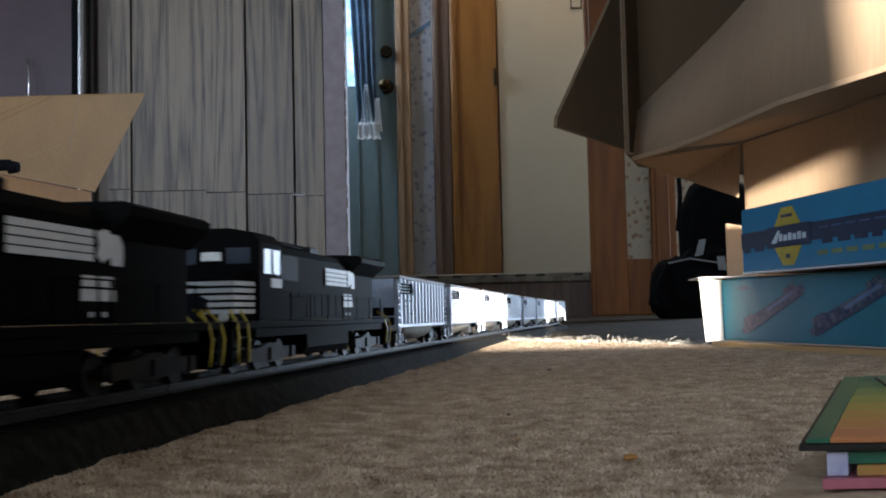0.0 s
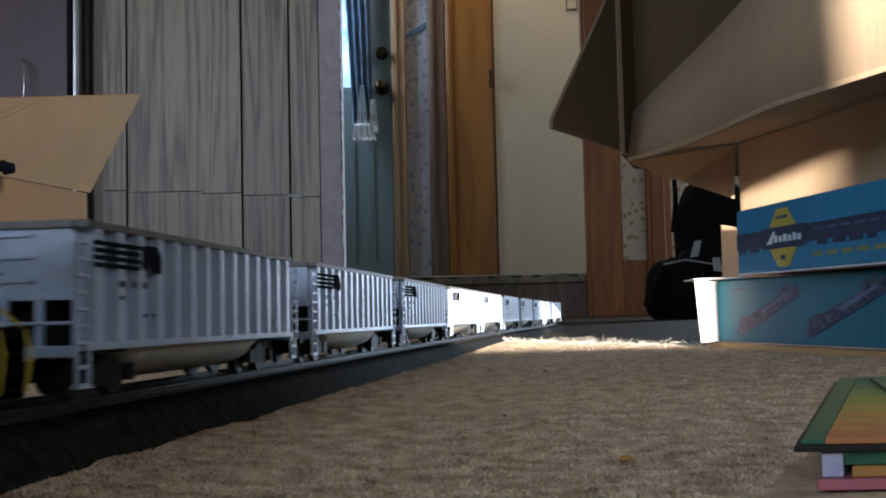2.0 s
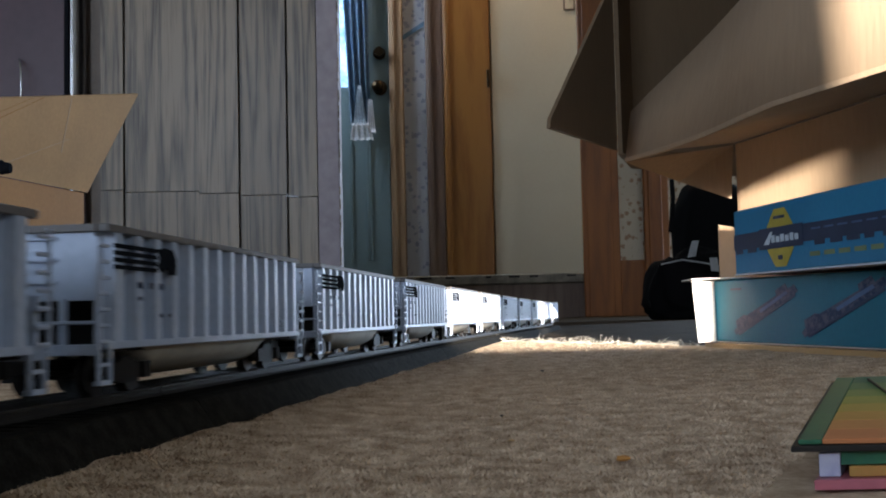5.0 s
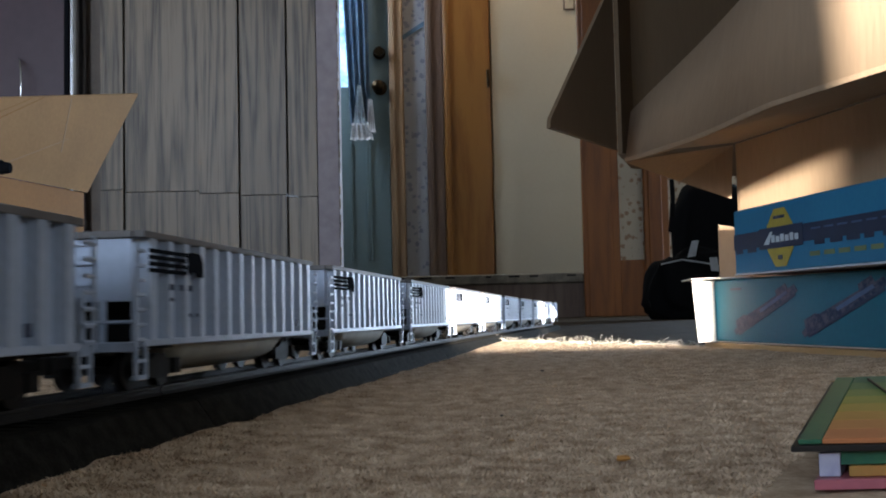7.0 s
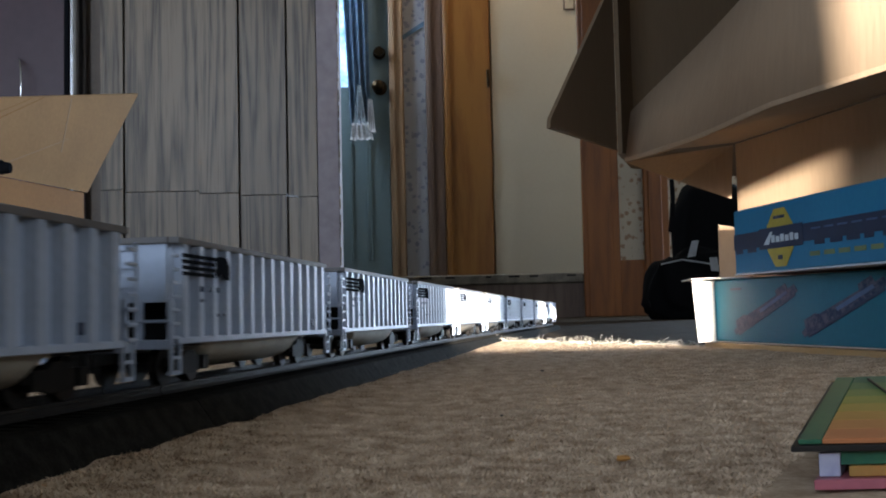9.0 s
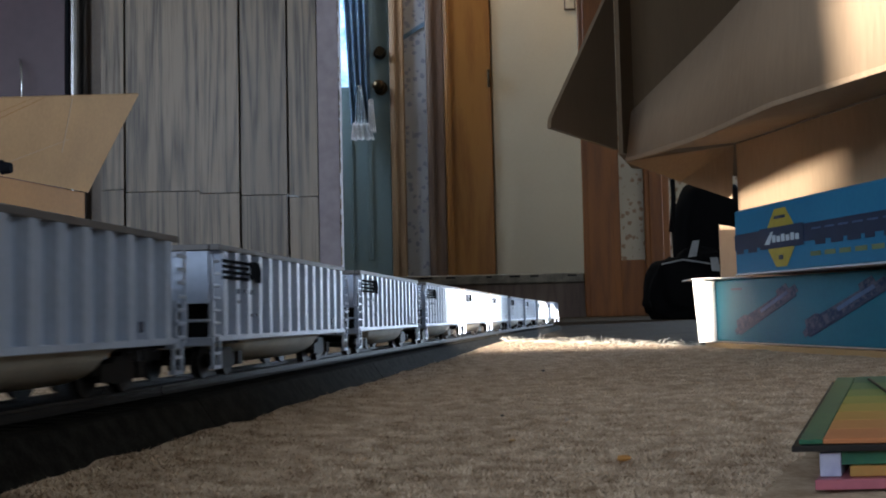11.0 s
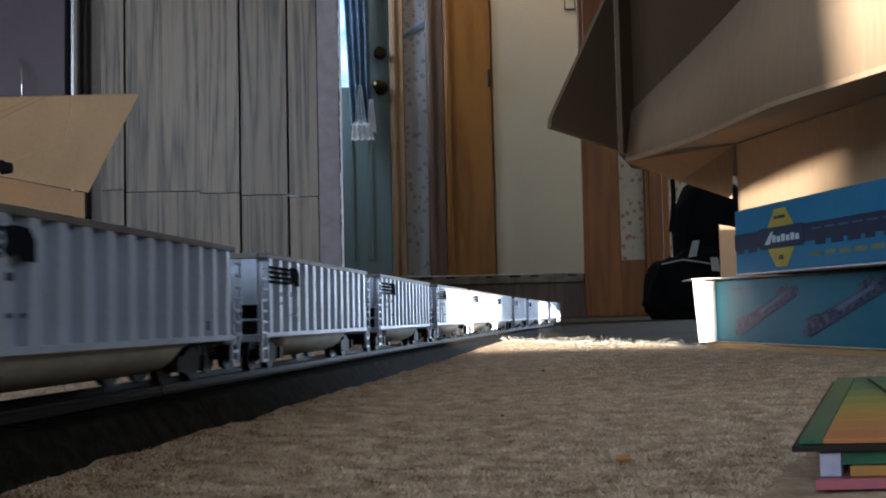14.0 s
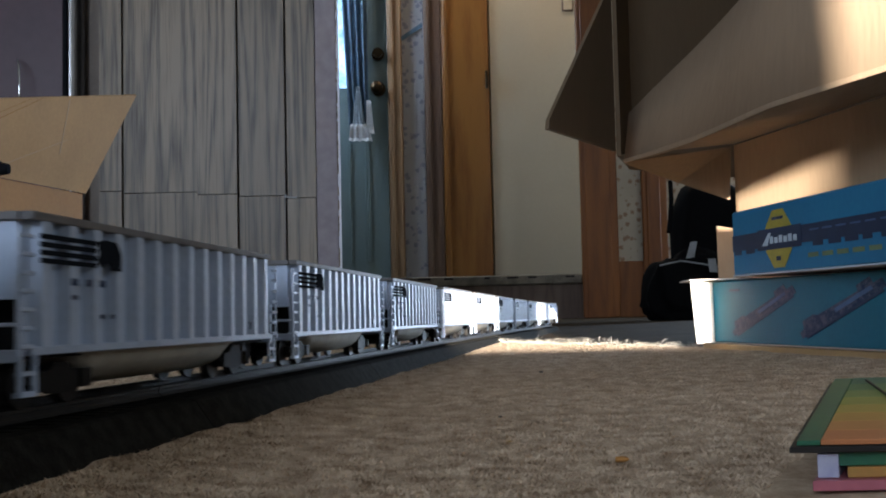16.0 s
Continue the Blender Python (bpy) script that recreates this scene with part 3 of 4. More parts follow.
        part(nm, slab(B(), (at(u0, v0), at(u0 + w, v0), at(u1 + w, v1), at(u1, v1)), 0.0003), M[mm], c)
    k = thing("drawer_pull", -0.3766, 0.9, 0.1655, 0, "small black plastic drawer pull lying on the carton edge", "drawer pull")
    bm = disc(B(), (0, 0, 0.0), 0.006, 0.008, "x", 16, 0.0045)
    disc(bm, (-0.010, 0, 0.002), 0.005, 0.014, "x", 12)
    part("knob_body", bm, M["inkblack"], k)


open_carton()


def packed_cartons():
    # lower carton: long side towards the track, its top flap folded out over the edge
    c = thing("flapped_carton", 0.2605, 0.915, 0.0, 0, "brown cardboard carton with a bent flap folded out", "carton")
    d = Vector((0.215, -0.965, 0)).normalized()
    r = Vector((-d.y, d.x, 0))
    L, Wd, h = 0.62, 0.30, 0.17
    up = Vector((0, 0, h))
    a, b = Vector((0, 0, 0)), d * L
    for nm, p, q in (("side_panel", a, b), ("end_panel", b, b + r * Wd), ("side_panel", b + r * Wd, a + r * Wd), ("end_panel", a + r * Wd, a)):
        part(nm, slab(B(), (q, p, p + up, q + up), 0.004), M["card"], c)
    part("top_flap", slab(B(), (a + up, b + up, b + up + r * Wd, a + up + r * Wd), 0.004), M["card"], c)
    # folded flap: sags outwards, then bends up into a free edge
    bm = B()
    n = 12
    g = [[], [], [], []]
    for i in range(n + 1):
        u = i / 14
        base = d * (0.43 * u) + up + Vector((0, 0, 0.0055))
        drop = -0.0175 - 0.004 * math.sin(u * 5)
        reach = 0.104 + 0.010 * u - 0.11 * max(0.0, u - 0.56)
        e0 = base - r * reach * 0.55 + Vector((0, 0, drop * 0.35 + 0.004 * math.sin(u * 9)))
        e1 = base - r * reach + Vector((0, 0, drop))
        rise = 0.043 + 0.19 * u - 0.18 * u * u if u < 0.5 else 0.093 + 0.012 * (u - 0.5)
        lean = 0.012 * u + 0.012 * math.sin(u * 6.0)
        e2 = e1 + Vector((0, 0, rise)) + r * (0.006 + lean)
        for k, p in enumerate((base, e0, e1, e2)):
            g[k].append(p)
    for k, nm in ((0, 0), (1, 0)):
        for i in range(n):
            vs = [bm.verts.new(p) for p in (g[k][i], g[k][i + 1], g[k + 1][i + 1], g[k + 1][i])]
            bm.faces.new(vs)
    bmesh.ops.remove_doubles(bm, verts=bm.verts, dist=1e-5)
    bmesh.ops.solidify(bm, geom=bm.faces[:], thickness=0.003)
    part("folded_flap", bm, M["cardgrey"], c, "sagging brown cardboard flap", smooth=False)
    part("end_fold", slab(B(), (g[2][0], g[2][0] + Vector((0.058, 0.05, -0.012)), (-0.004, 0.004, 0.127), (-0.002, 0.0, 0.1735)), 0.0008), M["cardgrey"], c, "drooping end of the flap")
    bm = B()
    for i in range(n):
        bm.faces.new([bm.verts.new(p) for p in (g[2][i], g[2][i + 1], g[3][i + 1], g[3][i])])
    bmesh.ops.remove_doubles(bm, verts=bm.verts, dist=1e-5)
    bmesh.ops.solidify(bm, geom=bm.faces[:], thickness=0.003)
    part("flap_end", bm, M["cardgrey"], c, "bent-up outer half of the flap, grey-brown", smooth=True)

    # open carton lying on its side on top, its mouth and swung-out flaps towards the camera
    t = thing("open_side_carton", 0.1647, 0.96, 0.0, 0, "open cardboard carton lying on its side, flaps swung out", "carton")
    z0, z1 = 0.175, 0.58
    wall = lambda nm, p, q, lab="": part(nm, slab(B(), ((*p, z0), (*q, z0), (*q, z1), (*p, z1)), 0.004), M["cardshade"], t, lab)
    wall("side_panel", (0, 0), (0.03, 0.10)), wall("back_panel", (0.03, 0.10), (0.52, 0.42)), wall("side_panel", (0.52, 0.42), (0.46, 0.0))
    part("bottom", slab(B(), ((0, 0, z0), (0.46, 0, z0), (0.52, 0.42, z0), (0.03, 0.10, z0)), -0.001), M["cardshade"], t)
    part("top", slab(B(), ((0, 0, z1), (0.46, 0, z1), (0.52, 0.42, z1), (0.03, 0.10, z1)), 0.004), M["cardshade"], t)
    part("swung_flap", slab(B(), ((-0.001, -0.002, 0.178), (-0.0793, -0.16, 0.1724), (-0.0785, -0.158, 0.180), (-0.0125, -0.025, 0.312), (-0.001, -0.002, 0.34)), 0.003), M["cardshade"], t, "swung-out cardboard flap with a cut corner")
    # right and top flaps are unseen, added to block light from the carton's mouth
    part("swung_flap", slab(B(), ((0.46, -0.002, z0 + 0.002), (0.40, -0.60, z0 + 0.002), (0.40, -0.60, 0.45), (0.44, -0.20, 0.80), (0.46, -0.002, 0.80)), 0.003), M["cardshade"], t)
    part("swung_flap", slab(B(), ((0.005, -0.002, z1 + 0.006), (0.455, -0.002, z1 + 0.006), (0.455, -0.26, z1 + 0.05), (0.005, -0.26, z1 + 0.05)), 0.003), M["cardshade"], t)


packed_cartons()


def blue_box(name, x, y, z, far, near, wide, high, paint, label):
    """A long printed model box; local x runs along its printed side from far to near, y into the box."""
    dx, dy = near[0] - far[0], near[1] - far[1]
    bx = thing(name, far[0], far[1], z, math.degrees(math.atan2(dy, dx)), label, "box", "model train boxes")
    L = 0.30
    part("tray", box(B(), 0.0008, L, 0.0008, wide, 0.0, high * 0.5, 0.0008), M["whitecard"], bx)
    part("lid", box(B(), 0, L + 0.0008, 0, wide + 0.0008, 0.0006, high, 0.0012), M[paint], bx)
    return bx


def ink(parent, name, outline, material, lift=0.0003, label=""):
    """A printed shape on the box's long side; outline in (along, up)."""
    outline = [(min(p * 1.6, 0.2995), q) for p, q in outline]
    return part(name, prism(B(), outline, -lift, -lift + 0.0002, "y"), M[material], parent, label)


def rect(x0, x1, z0, z1, shear=0.0):
    return [(x0, z0), (x1, z0 + shear), (x1, z1 + shear), (x0, z1)]


def model_boxes():
    plank = thing("flat_board", 0.212, 0.84, 0.0, -77.5, "thin tan board under the blue boxes", "board")
    part("board", box(B(), -0.008, 0.34, 0.0, 0.08, -0.001, 0.0035, 0.0006), M["tape"], plank)
    lo = blue_box("teal_model_box", 0, 0, 0.004, (0.2140, 0.83), (0.2620, 0.62), 0.050, 0.0485, "tealbox", "teal printed cardboard model train box with engine pictures")
    for x0, n in ((0.022, 0.95), (0.080, 1.0)):
        c, s = math.cos(radians(30)), math.sin(radians(30))
        sh = [(0, 0), (0.066, 0), (0.066, 0.006), (0.060, 0.006), (0.060, 0.0105), (0.050, 0.0105), (0.049, 0.007), (0.018, 0.008), (0.015, 0.010), (0.006, 0.010), (0.004, 0.005), (0, 0.004)]
        ink(lo, "engine_picture", [(x0 + n * (p * c - q * s), 0.006 + n * (p * s + q * c)) for p, q in sh], "engineink", label="printed diagonal engine picture")
        ink(lo, "engine_stripe", [(x0 + n * (p * c - q * s), 0.006 + n * (p * s + q * c)) for p, q in rect(0.030, 0.058, 0.003, 0.0055)], "dimink", 0.0005)
        ink(lo, "engine_running_gear", [(x0 + n * (p * c - q * s), 0.006 + n * (p * s + q * c)) for p, q in rect(0.003, 0.063, -0.002, 0.0)], "navy", 0.0005)
    ink(lo, "small_print", rect(0.018, 0.028, 0.040, 0.0415), "navy")
    up = blue_box("blue_model_box", 0, 0, 0.0546, (0.2185, 0.78), (0.2490, 0.585), 0.048, 0.048, "bluebox", "blue printed cardboard model train box with a yellow badge")
    ink(up, "navy_band", rect(0.0, 0.30, 0.0185, 0.030), "navy", label="navy band printed with trains")
    rnd = random.Random(3)
    for k in range(24):
        x = 0.002 + k * 0.012
        if 0.026 < x < 0.064 or x > 0.175:
            continue
        ink(up, "train_silhouette", rect(x, x + rnd.uniform(0.006, 0.011), 0.0155, 0.0185), "navy", 0.0003)
    for k in range(9):
        ink(up, "printed_bar", rect(0.072 + k * 0.010, 0.079 + k * 0.010, 0.0255, 0.0266), "dimink", 0.0005)
        ink(up, "printed_bar", rect(0.070 + k * 0.011, 0.078 + k * 0.011, 0.0085, 0.0115), "oliveink", 0.0003)
    ink(up, "pale_edge", rect(0.0, 0.187, 0.0, 0.0011), "paleink", 0.0003, "pale strip along the lower edge")
    octo = [(0.0455 + 0.0125 * math.cos(a), 0.0235 + 0.0215 * math.sin(a)) for a in [math.pi / 8 + math.pi / 4 * k for k in range(8)]]
    ink(up, "badge", octo, "yellow", 0.0005, "yellow eight-sided badge")
    ink(up, "badge_plate", rect(0.0265, 0.0655, 0.0165, 0.031), "navy", 0.0008, "navy name plate on the badge")
    ink(up, "badge_stroke", [(0.031, 0.0195), (0.036, 0.0195), (0.0395, 0.028), (0.0375, 0.028)], "paleink", 0.0011)
    for k in range(6):
        x = 0.0385 + 0.0041 * k
        ink(up, "badge_stroke", rect(x, x + 0.003, 0.0205, 0.0245 if k % 2 else 0.0255), "paleink", 0.0011)
    ink(up, "badge_mark", rect(0.0435, 0.0475, 0.0085, 0.0115), "navy", 0.0008)
    ink(up, "badge_mark", rect(0.0405, 0.0505, 0.0365, 0.0385), "engineink", 0.0008)
    # tan end flap of the upper box, standing behind it
    f = thing("tan_card_flap", 0.2385, 0.90, 0.0, 0, "upright tan cardboard offcut behind the boxes", "cardboard")
    part("sheet", slab(B(), ((0, 0, 0), (0.030, 0.004, 0), (0.030, 0.004, 0.094), (0.012, 0.001, 0.100), (0.0, 0, 0.102)), 0.002), M["card"], f)
    # white end flap of the lower box, folded out, and a loose white sheet between the boxes
    e = part("end_flap", slab(B(), ((0.1985, 0.820, 0.004), (0.2165, 0.829, 0.0045), (0.2165, 0.8295, 0.0525), (0.1945, 0.818, 0.0525)), 0.0012), M["whitecard"], lo, "white inner side of the folded-out end flap")
    e.matrix_basis = lo.matrix_basis.inverted()
    e = part("loose_sheet", slab(B(), ((0.1945, 0.819, 0.0533), (0.232, 0.790, 0.0533), (0.27, 0.86, 0.0533), (0.205, 0.90, 0.0536)), 0.0009), M["whitecard"], lo, "white card lying between the boxes")
    e.matrix_basis = lo.matrix_basis.inverted()


model_boxes()


def black_bag():
    b = thing("black_backpack", 0.72, 3.1, FLOOR, 0, "black nylon backpack slumped on the floor", "backpack")
    bm = B()
    bmesh.ops.create_icosphere(bm, subdivisions=4, radius=1.0)
    for v in bm.verts:
        x, y, z = v.co
        f = 1 + 0.26 * noise.noise(Vector((x * 1.9, y * 1.9, z * 1.9))) + 0.09 * noise.noise(Vector((x * 6, y * 6, z * 6)))
        s = lambda q: math.copysign(abs(q) ** 0.6, q)
        v.co = (s(x) * 0.115 * f + 0.05 * max(0, z), s(y) * 0.09 * f, max(0.0, 0.10 + s(z) * 0.102 * f))
    part("lower_pocket", bm, M["bag"], b, smooth=True)
    bm = B()
    bmesh.ops.create_icosphere(bm, subdivisions=4, radius=1.0)
    for v in bm.verts:
        x, y, z = v.co
        f = 1 + 0.08 * noise.noise(Vector((x * 2, y * 2, z * 2 + 9)))
        s = lambda q: math.copysign(abs(q) ** 0.65, q)
        v.co = (0.105 + s(x) * 0.115 * f, 0.09 + s(y) * 0.09 * f, max(0.0, 0.21 + s(z) * 0.215 * f))
    part("main_body", bm, M["bag"], b, smooth=True)
    part("strap", tube(B(), [(-0.02, 0.05, 0.42), (-0.025, 0.02, 0.36), (-0.035, 0.0, 0.30), (-0.045, -0.02, 0.26)], 0.007, 6), M["bag"], b, "hanging black strap")
    part("tag", slab(B(), ((-0.012, -0.082, 0.178), (0.012, -0.082, 0.182), (0.024, -0.075, 0.228), (0.004, -0.075, 0.226)), 0.002), M["baglabel"], b, "grey fabric tag")
    part("buckle", slab(B(), ((0.052, -0.094, 0.138), (0.075, -0.094, 0.135), (0.072, -0.088, 0.176), (0.050, -0.088, 0.176)), 0.003), M["baglabel"], b, "grey plastic buckle")
    part("zip", tube(B(), [(-0.09, -0.088, 0.16), (-0.03, -0.094, 0.172), (0.04, -0.094, 0.16), (0.09, -0.085, 0.15)], 0.0025, 5), M["baglabel"], b)


black_bag()


def curtain():
    c = thing("door_curtain", -0.385, 4.95, 0.0, 0, "gathered blue curtain with a white lace hem on the door", "curtain")

    def folds(z0, z1, w0, w1, x0, x1, rows, deep=0.008):
        bm = B()
        ring = []
        for j in range(rows + 1):
            u = j / rows
            w, xc, z = w0 + (w1 - w0) * u, x0 + (x1 - x0) * u, z0 + (z1 - z0) * u
            ring.append([bm.verts.new((xc + w * (k / 28 - 0.5), -deep * math.sin(k * 0.85 + 0.9 * u) - 0.004, z + 0.003 * math.sin(k * 0.85))) for k in range(29)])
        for p, q in zip(ring, ring[1:]):
            for k in range(28):
                bm.faces.new((p[k], p[k + 1], q[k + 1], q[k]))
        bmesh.ops.solidify(bm, geom=bm.faces[:], thickness=0.0015)
        return bm
    part("cloth", folds(0.925, 2.1, 0.095, 0.14, 0.008, -0.02, 10), M["cloth"], c, smooth=True)
    part("pale_lining", folds(0.925, 1.115, 0.062, 0.018, 0.008, 0.006, 5, 0.003), M["paleink"], c, "pale blue turned-out lining", smooth=True).location.y = -0.012
    part("lace_hem", folds(0.850, 0.930, 0.112, 0.086, 0.016, 0.012, 4, 0.0025), M["lace"], c, "white lace hem", smooth=True).location.y = -0.022
    part("lace_tail", folds(0.885, 1.045, 0.040, 0.022, 0.062, 0.058, 4, 0.002), M["lace"], c, "white lace tail", smooth=True).location.y = -0.02
    r = thing("blue_ribbon", -0.12, 4.996, 1.39, 0, "blue ribbon pinned across the wallpaper", "ribbon")
    part("band", slab(B(), ((-0.050, 0, -0.045), (0.054, 0, 0.022), (0.054, 0, 0.046), (-0.050, 0, -0.022)), 0.002), M["cloth"], r)


curtain()


def packets():
    def skew(name, x0, x1, y0, y1, z0, z1, material, parent, lean=0.50, label=""):
        """A flat layer whose left end runs back at a slant."""
        k = lean if x1 < 0.05 else 0.0
        out = [(x0 + lean * y0, y0), (x1 + k * y0, y0 - 0.02 * (x1 - x0)), (x1 + k * y1, y1), (x0 + lean * y1, y1)]
        bm = prism(B(), out, z0, z1, "z")
        bmesh.ops.bevel(bm, geom=bm.edges[:], offset=min(0.00015, (z1 - z0) * 0.3), segments=1, affect="EDGES")
        return part(name, bm, M[material], parent, label, smooth=False)
    # lower packet: pink backing, orange and green face, crumpled white end
    p = thing("lower_card_packet", 0.0655, 0.188, 0.0006, 0, "thin printed packet in pink, orange and green", "packet", "stack of printed packets")
    skew("backing", 0.0, 0.10, -0.002, 0.05, 0.0, 0.0018, "ppink", p, label="pink card backing")
    skew("orange_layer", 0.006, 0.10, 0.0, 0.05, 0.0019, 0.0038, "porange", p)
    skew("green_layer", 0.0045, 0.10, 0.0008, 0.05, 0.0039, 0.0066, "pgreen", p)
    skew("white_end", 0.0006, 0.0044, 0.0005, 0.03, 0.0019, 0.0062, "pwhite", p, label="crumpled white end of the packet")
    q = thing("upper_card_packet", 0.0610, 0.187, 0.0073, 0, "thin printed packet shading from green to orange", "packet", "stack of printed packets")
    q.matrix_basis = pose(0.0610, 0.187, 0.0073, 7, 0, 0)
    # black sheet put in for the shade between the two packets
    skew("tray", 0.0, 0.10, -0.0005, 0.056, 0.0, 0.0011, "pblack", q, label="black sheet standing in for the dark gap under the packet")
    bands = [(0.50, 0.185, 0.07), (0.48, 0.215, 0.065), (0.44, 0.25, 0.055), (0.36, 0.27, 0.05), (0.25, 0.265, 0.055), (0.15, 0.23, 0.065), (0.075, 0.185, 0.075), (0.035, 0.14, 0.085)]
    for k, tone in enumerate(bands):
        M["band%d" % k] = mat("packet_tone", tone, 0.5, second=tuple(v * 0.85 for v in tone), scale=80, fine=500, bump=0.02)
        skew("colour_band", 0.0055, 0.10, 0.007 * k, 0.007 * k + 0.00695, 0.0012, 0.0022, "band%d" % k, q)
    skew("green_edge", 0.0012, 0.0054, 0.0, 0.056, 0.0012, 0.0021, "pgreen", q)
    part("crease", tube(B(), [(0.030, 0.000, 0.0024), (0.030, 0.02, 0.0026), (0.034, 0.05, 0.0028)], 0.0003, 4), M["pblack"], q)


packets()


def crumbs():
    rnd = random.Random(8)
    for x, y, size, mm, lab in ((0.052, 0.560, 0.0013, "pblack", "tiny dark crumb lying on the rug pile"), (0.0385, 0.232, 0.0017, "kraft", "tiny brown crumb lying on the rug pile"), (0.0165, 0.268, 0.0010, "tape", "tiny yellowish crumb lying on the rug pile"), (0.0175, 0.330, 0.0008, "pblack", "tiny dark crumb lying on the rug pile")):
        c = thing("crumb", x, y, 0.0004, rnd.uniform(0, 180), lab, "crumb", "crumbs on the rug")
        bm = B()
        bmesh.ops.create_icosphere(bm, subdivisions=2, radius=size)
        for v in bm.verts:
            v.co = (v.co.x * (1 + 0.5 * noise.noise(v.co * 900)), v.co.y * 0.7, v.co.z * 0.4 * (1 + 0.4 * noise.noise(v.co * 700)))
        part("lump", bm, M[mm], c)


crumbs()


# ---- the track: a loop laid over the rug and the floor ----
PITCH, BODY, RAIL0 = 0.1903, 0.158, 0.0146


def lay_track():
    """Centre line as a table: distance, x, y, height of the rail's top, heading to the right of north."""
    def bend(s):
        if s < -2.30:
            return (-1 / 0.42) if s > -2.96 else 0.0
        if s < -0.70:
            return (-1 / 0.42) if s > -1.30 else 0.0
        if s < 1.78:
            return 0.0272
        if s < 2.53:
            return -1 / 0.42
        if s < 3.75:
            return 0.0
        return 1 / 0.42 if s < 4.40 else 0.0
    ds = 0.005
    rows = {}
    for sign in (1, -1):
        s, a = 0.0, 0.1409
        x, y = -0.0748 - 0.0185 * math.cos(a), 0.2652 + 0.0185 * math.sin(a)
        while -3.5 <= s <= 5.6:
            rows[round(s, 4)] = (x, y, RAIL0 - 0.0069 * min(max(s, -0.2), 1.6), a)
            mid = s + sign * ds / 2
            a2 = a + sign * ds * bend(mid)
            x += sign * ds * math.sin((a + a2) / 2)
            y += sign * ds * math.cos((a + a2) / 2)
            a, s = a2, s + sign * ds
    keys = np.array(sorted(rows))
    return keys, np.array([rows[k] for k in sorted(rows)])


TRACK_S, TRACK = lay_track()


def on_track(s):
    return [float(np.interp(s, TRACK_S, TRACK[:, i])) for i in range(4)]


def across(s, side, up):
    x, y, z, a = on_track(s)
    return Vector((x + side * math.cos(a), y - side * math.sin(a), z + up))


def sweep(bm, profile, s0, s1, step=0.0255):
    n = max(1, round((s1 - s0) / step))
    rings = [[bm.verts.new(across(s0 + (s1 - s0) * i / n, u, h)) for u, h in profile] for i in range(n + 1)]
    k = len(profile)
    for p, q in zip(rings, rings[1:]):
        for i in range(k):
            bm.faces.new((p[i], p[(i + 1) % k], q[(i + 1) % k], q[i]))
    bm.faces.new(rings[0][::-1]), bm.faces.new(rings[-1])
    return bm


def track():
    s, n = -3.4, 0
    while s < 5.2:
        e = s + 0.2286
        t = new("track_section")
        tagged(t, "model railway track section on dark grey moulded roadbed", "railway track", "track sections")
        a, b = s + 0.0003, e - 0.0003
        part("roadbed", sweep(B(), [(-0.0270, -0.0142), (0.0270, -0.0142), (0.0262, -0.0128), (0.0200, -0.0042), (0.0185, -0.0036), (-0.0185, -0.0036), (-0.02, -0.0042), (-0.0262, -0.0128)], a, b), M["bed"], t)
        for side in (-0.00865, 0.00865):
            part("rail", sweep(B(), [(side - 0.0014, -0.0026), (side + 0.0014, -0.0026), (side + 0.0004, -0.0018), (side + 0.0004, -0.0009), (side + 0.0007, -0.0007), (side + 0.0006, 0.0), (side - 0.0006, 0.0), (side - 0.0007, -0.0007), (side - 0.0004, -0.0009), (side - 0.0004, -0.0018)], a, b), M["rail"], t, "nickel-silver rail")
        if -0.6 < s < 2.2:
            for k in range(32):
                q = a + (k + 0.5) * (b - a) / 32
                bm = B()
                vs = [[bm.verts.new(across(q + dq, u, h)) for dq, u in ((-0.0013, -0.0140), (0.0013, -0.0140), (0.0013, 0.0140), (-0.0013, 0.0140))] for h in (-0.0038, -0.0034)]
                bm.faces.new(vs[1])
                for i in range(4):
                    bm.faces.new((vs[0][i], vs[0][(i + 1) % 4], vs[1][(i + 1) % 4], vs[1][i]))
                part("tie", bm, M["bed"], t)
        s = e


# ---- rolling stock; local x points the way it travels, y to its left, z up from the rail's top ----
def truck(parent, x, axles, base, wide, z=0.0):
    bm = B()
    for y in (-wide, wide):
        out = [(x - base / 2 - 0.004, z + 0.0055), (x - base / 2 - 0.003, z + 0.0075), (x - base / 4, z + 0.008), (x - 0.003, z + 0.0095), (x + 0.003, z + 0.0095), (x + base / 4, z + 0.008), (x + base / 2 + 0.003, z + 0.0075), (x + base / 2 + 0.004, z + 0.0055), (x + base / 2 - 0.002, z + 0.004), (x + 0.004, z + 0.0028), (x - 0.004, z + 0.0028), (x - base / 2 + 0.002, z + 0.004)]
        prism(bm, out, y - 0.0009, y + 0.0009, "y")
        for q in np.linspace(-base / 2, base / 2, axles):
            box(bm, x + q - 0.0022, x + q + 0.0022, y - 0.0017, y + 0.0017, z + 0.0036, z + 0.0078)
    box(bm, x - 0.003, x + 0.003, -wide, wide, z + 0.004, z + 0.0088)
    tr = part("truck", bm, M["running"], parent, "black cast truck frame")
    for q in np.linspace(-base / 2, base / 2, axles):
        bm = B()
        r = 0.0053
        for y in (-0.0083, 0.0083):
            disc(bm, (x + q, y, z + r), r, 0.0022, "y", 14)
            disc(bm, (x + q, y * 0.88, z + r), r * 1.12, 0.0006, "y", 14)
        disc(bm, (x + q, 0, z + r), 0.0012, 0.017, "y", 8)
        part("wheelset", bm, M["wheel"], tr)
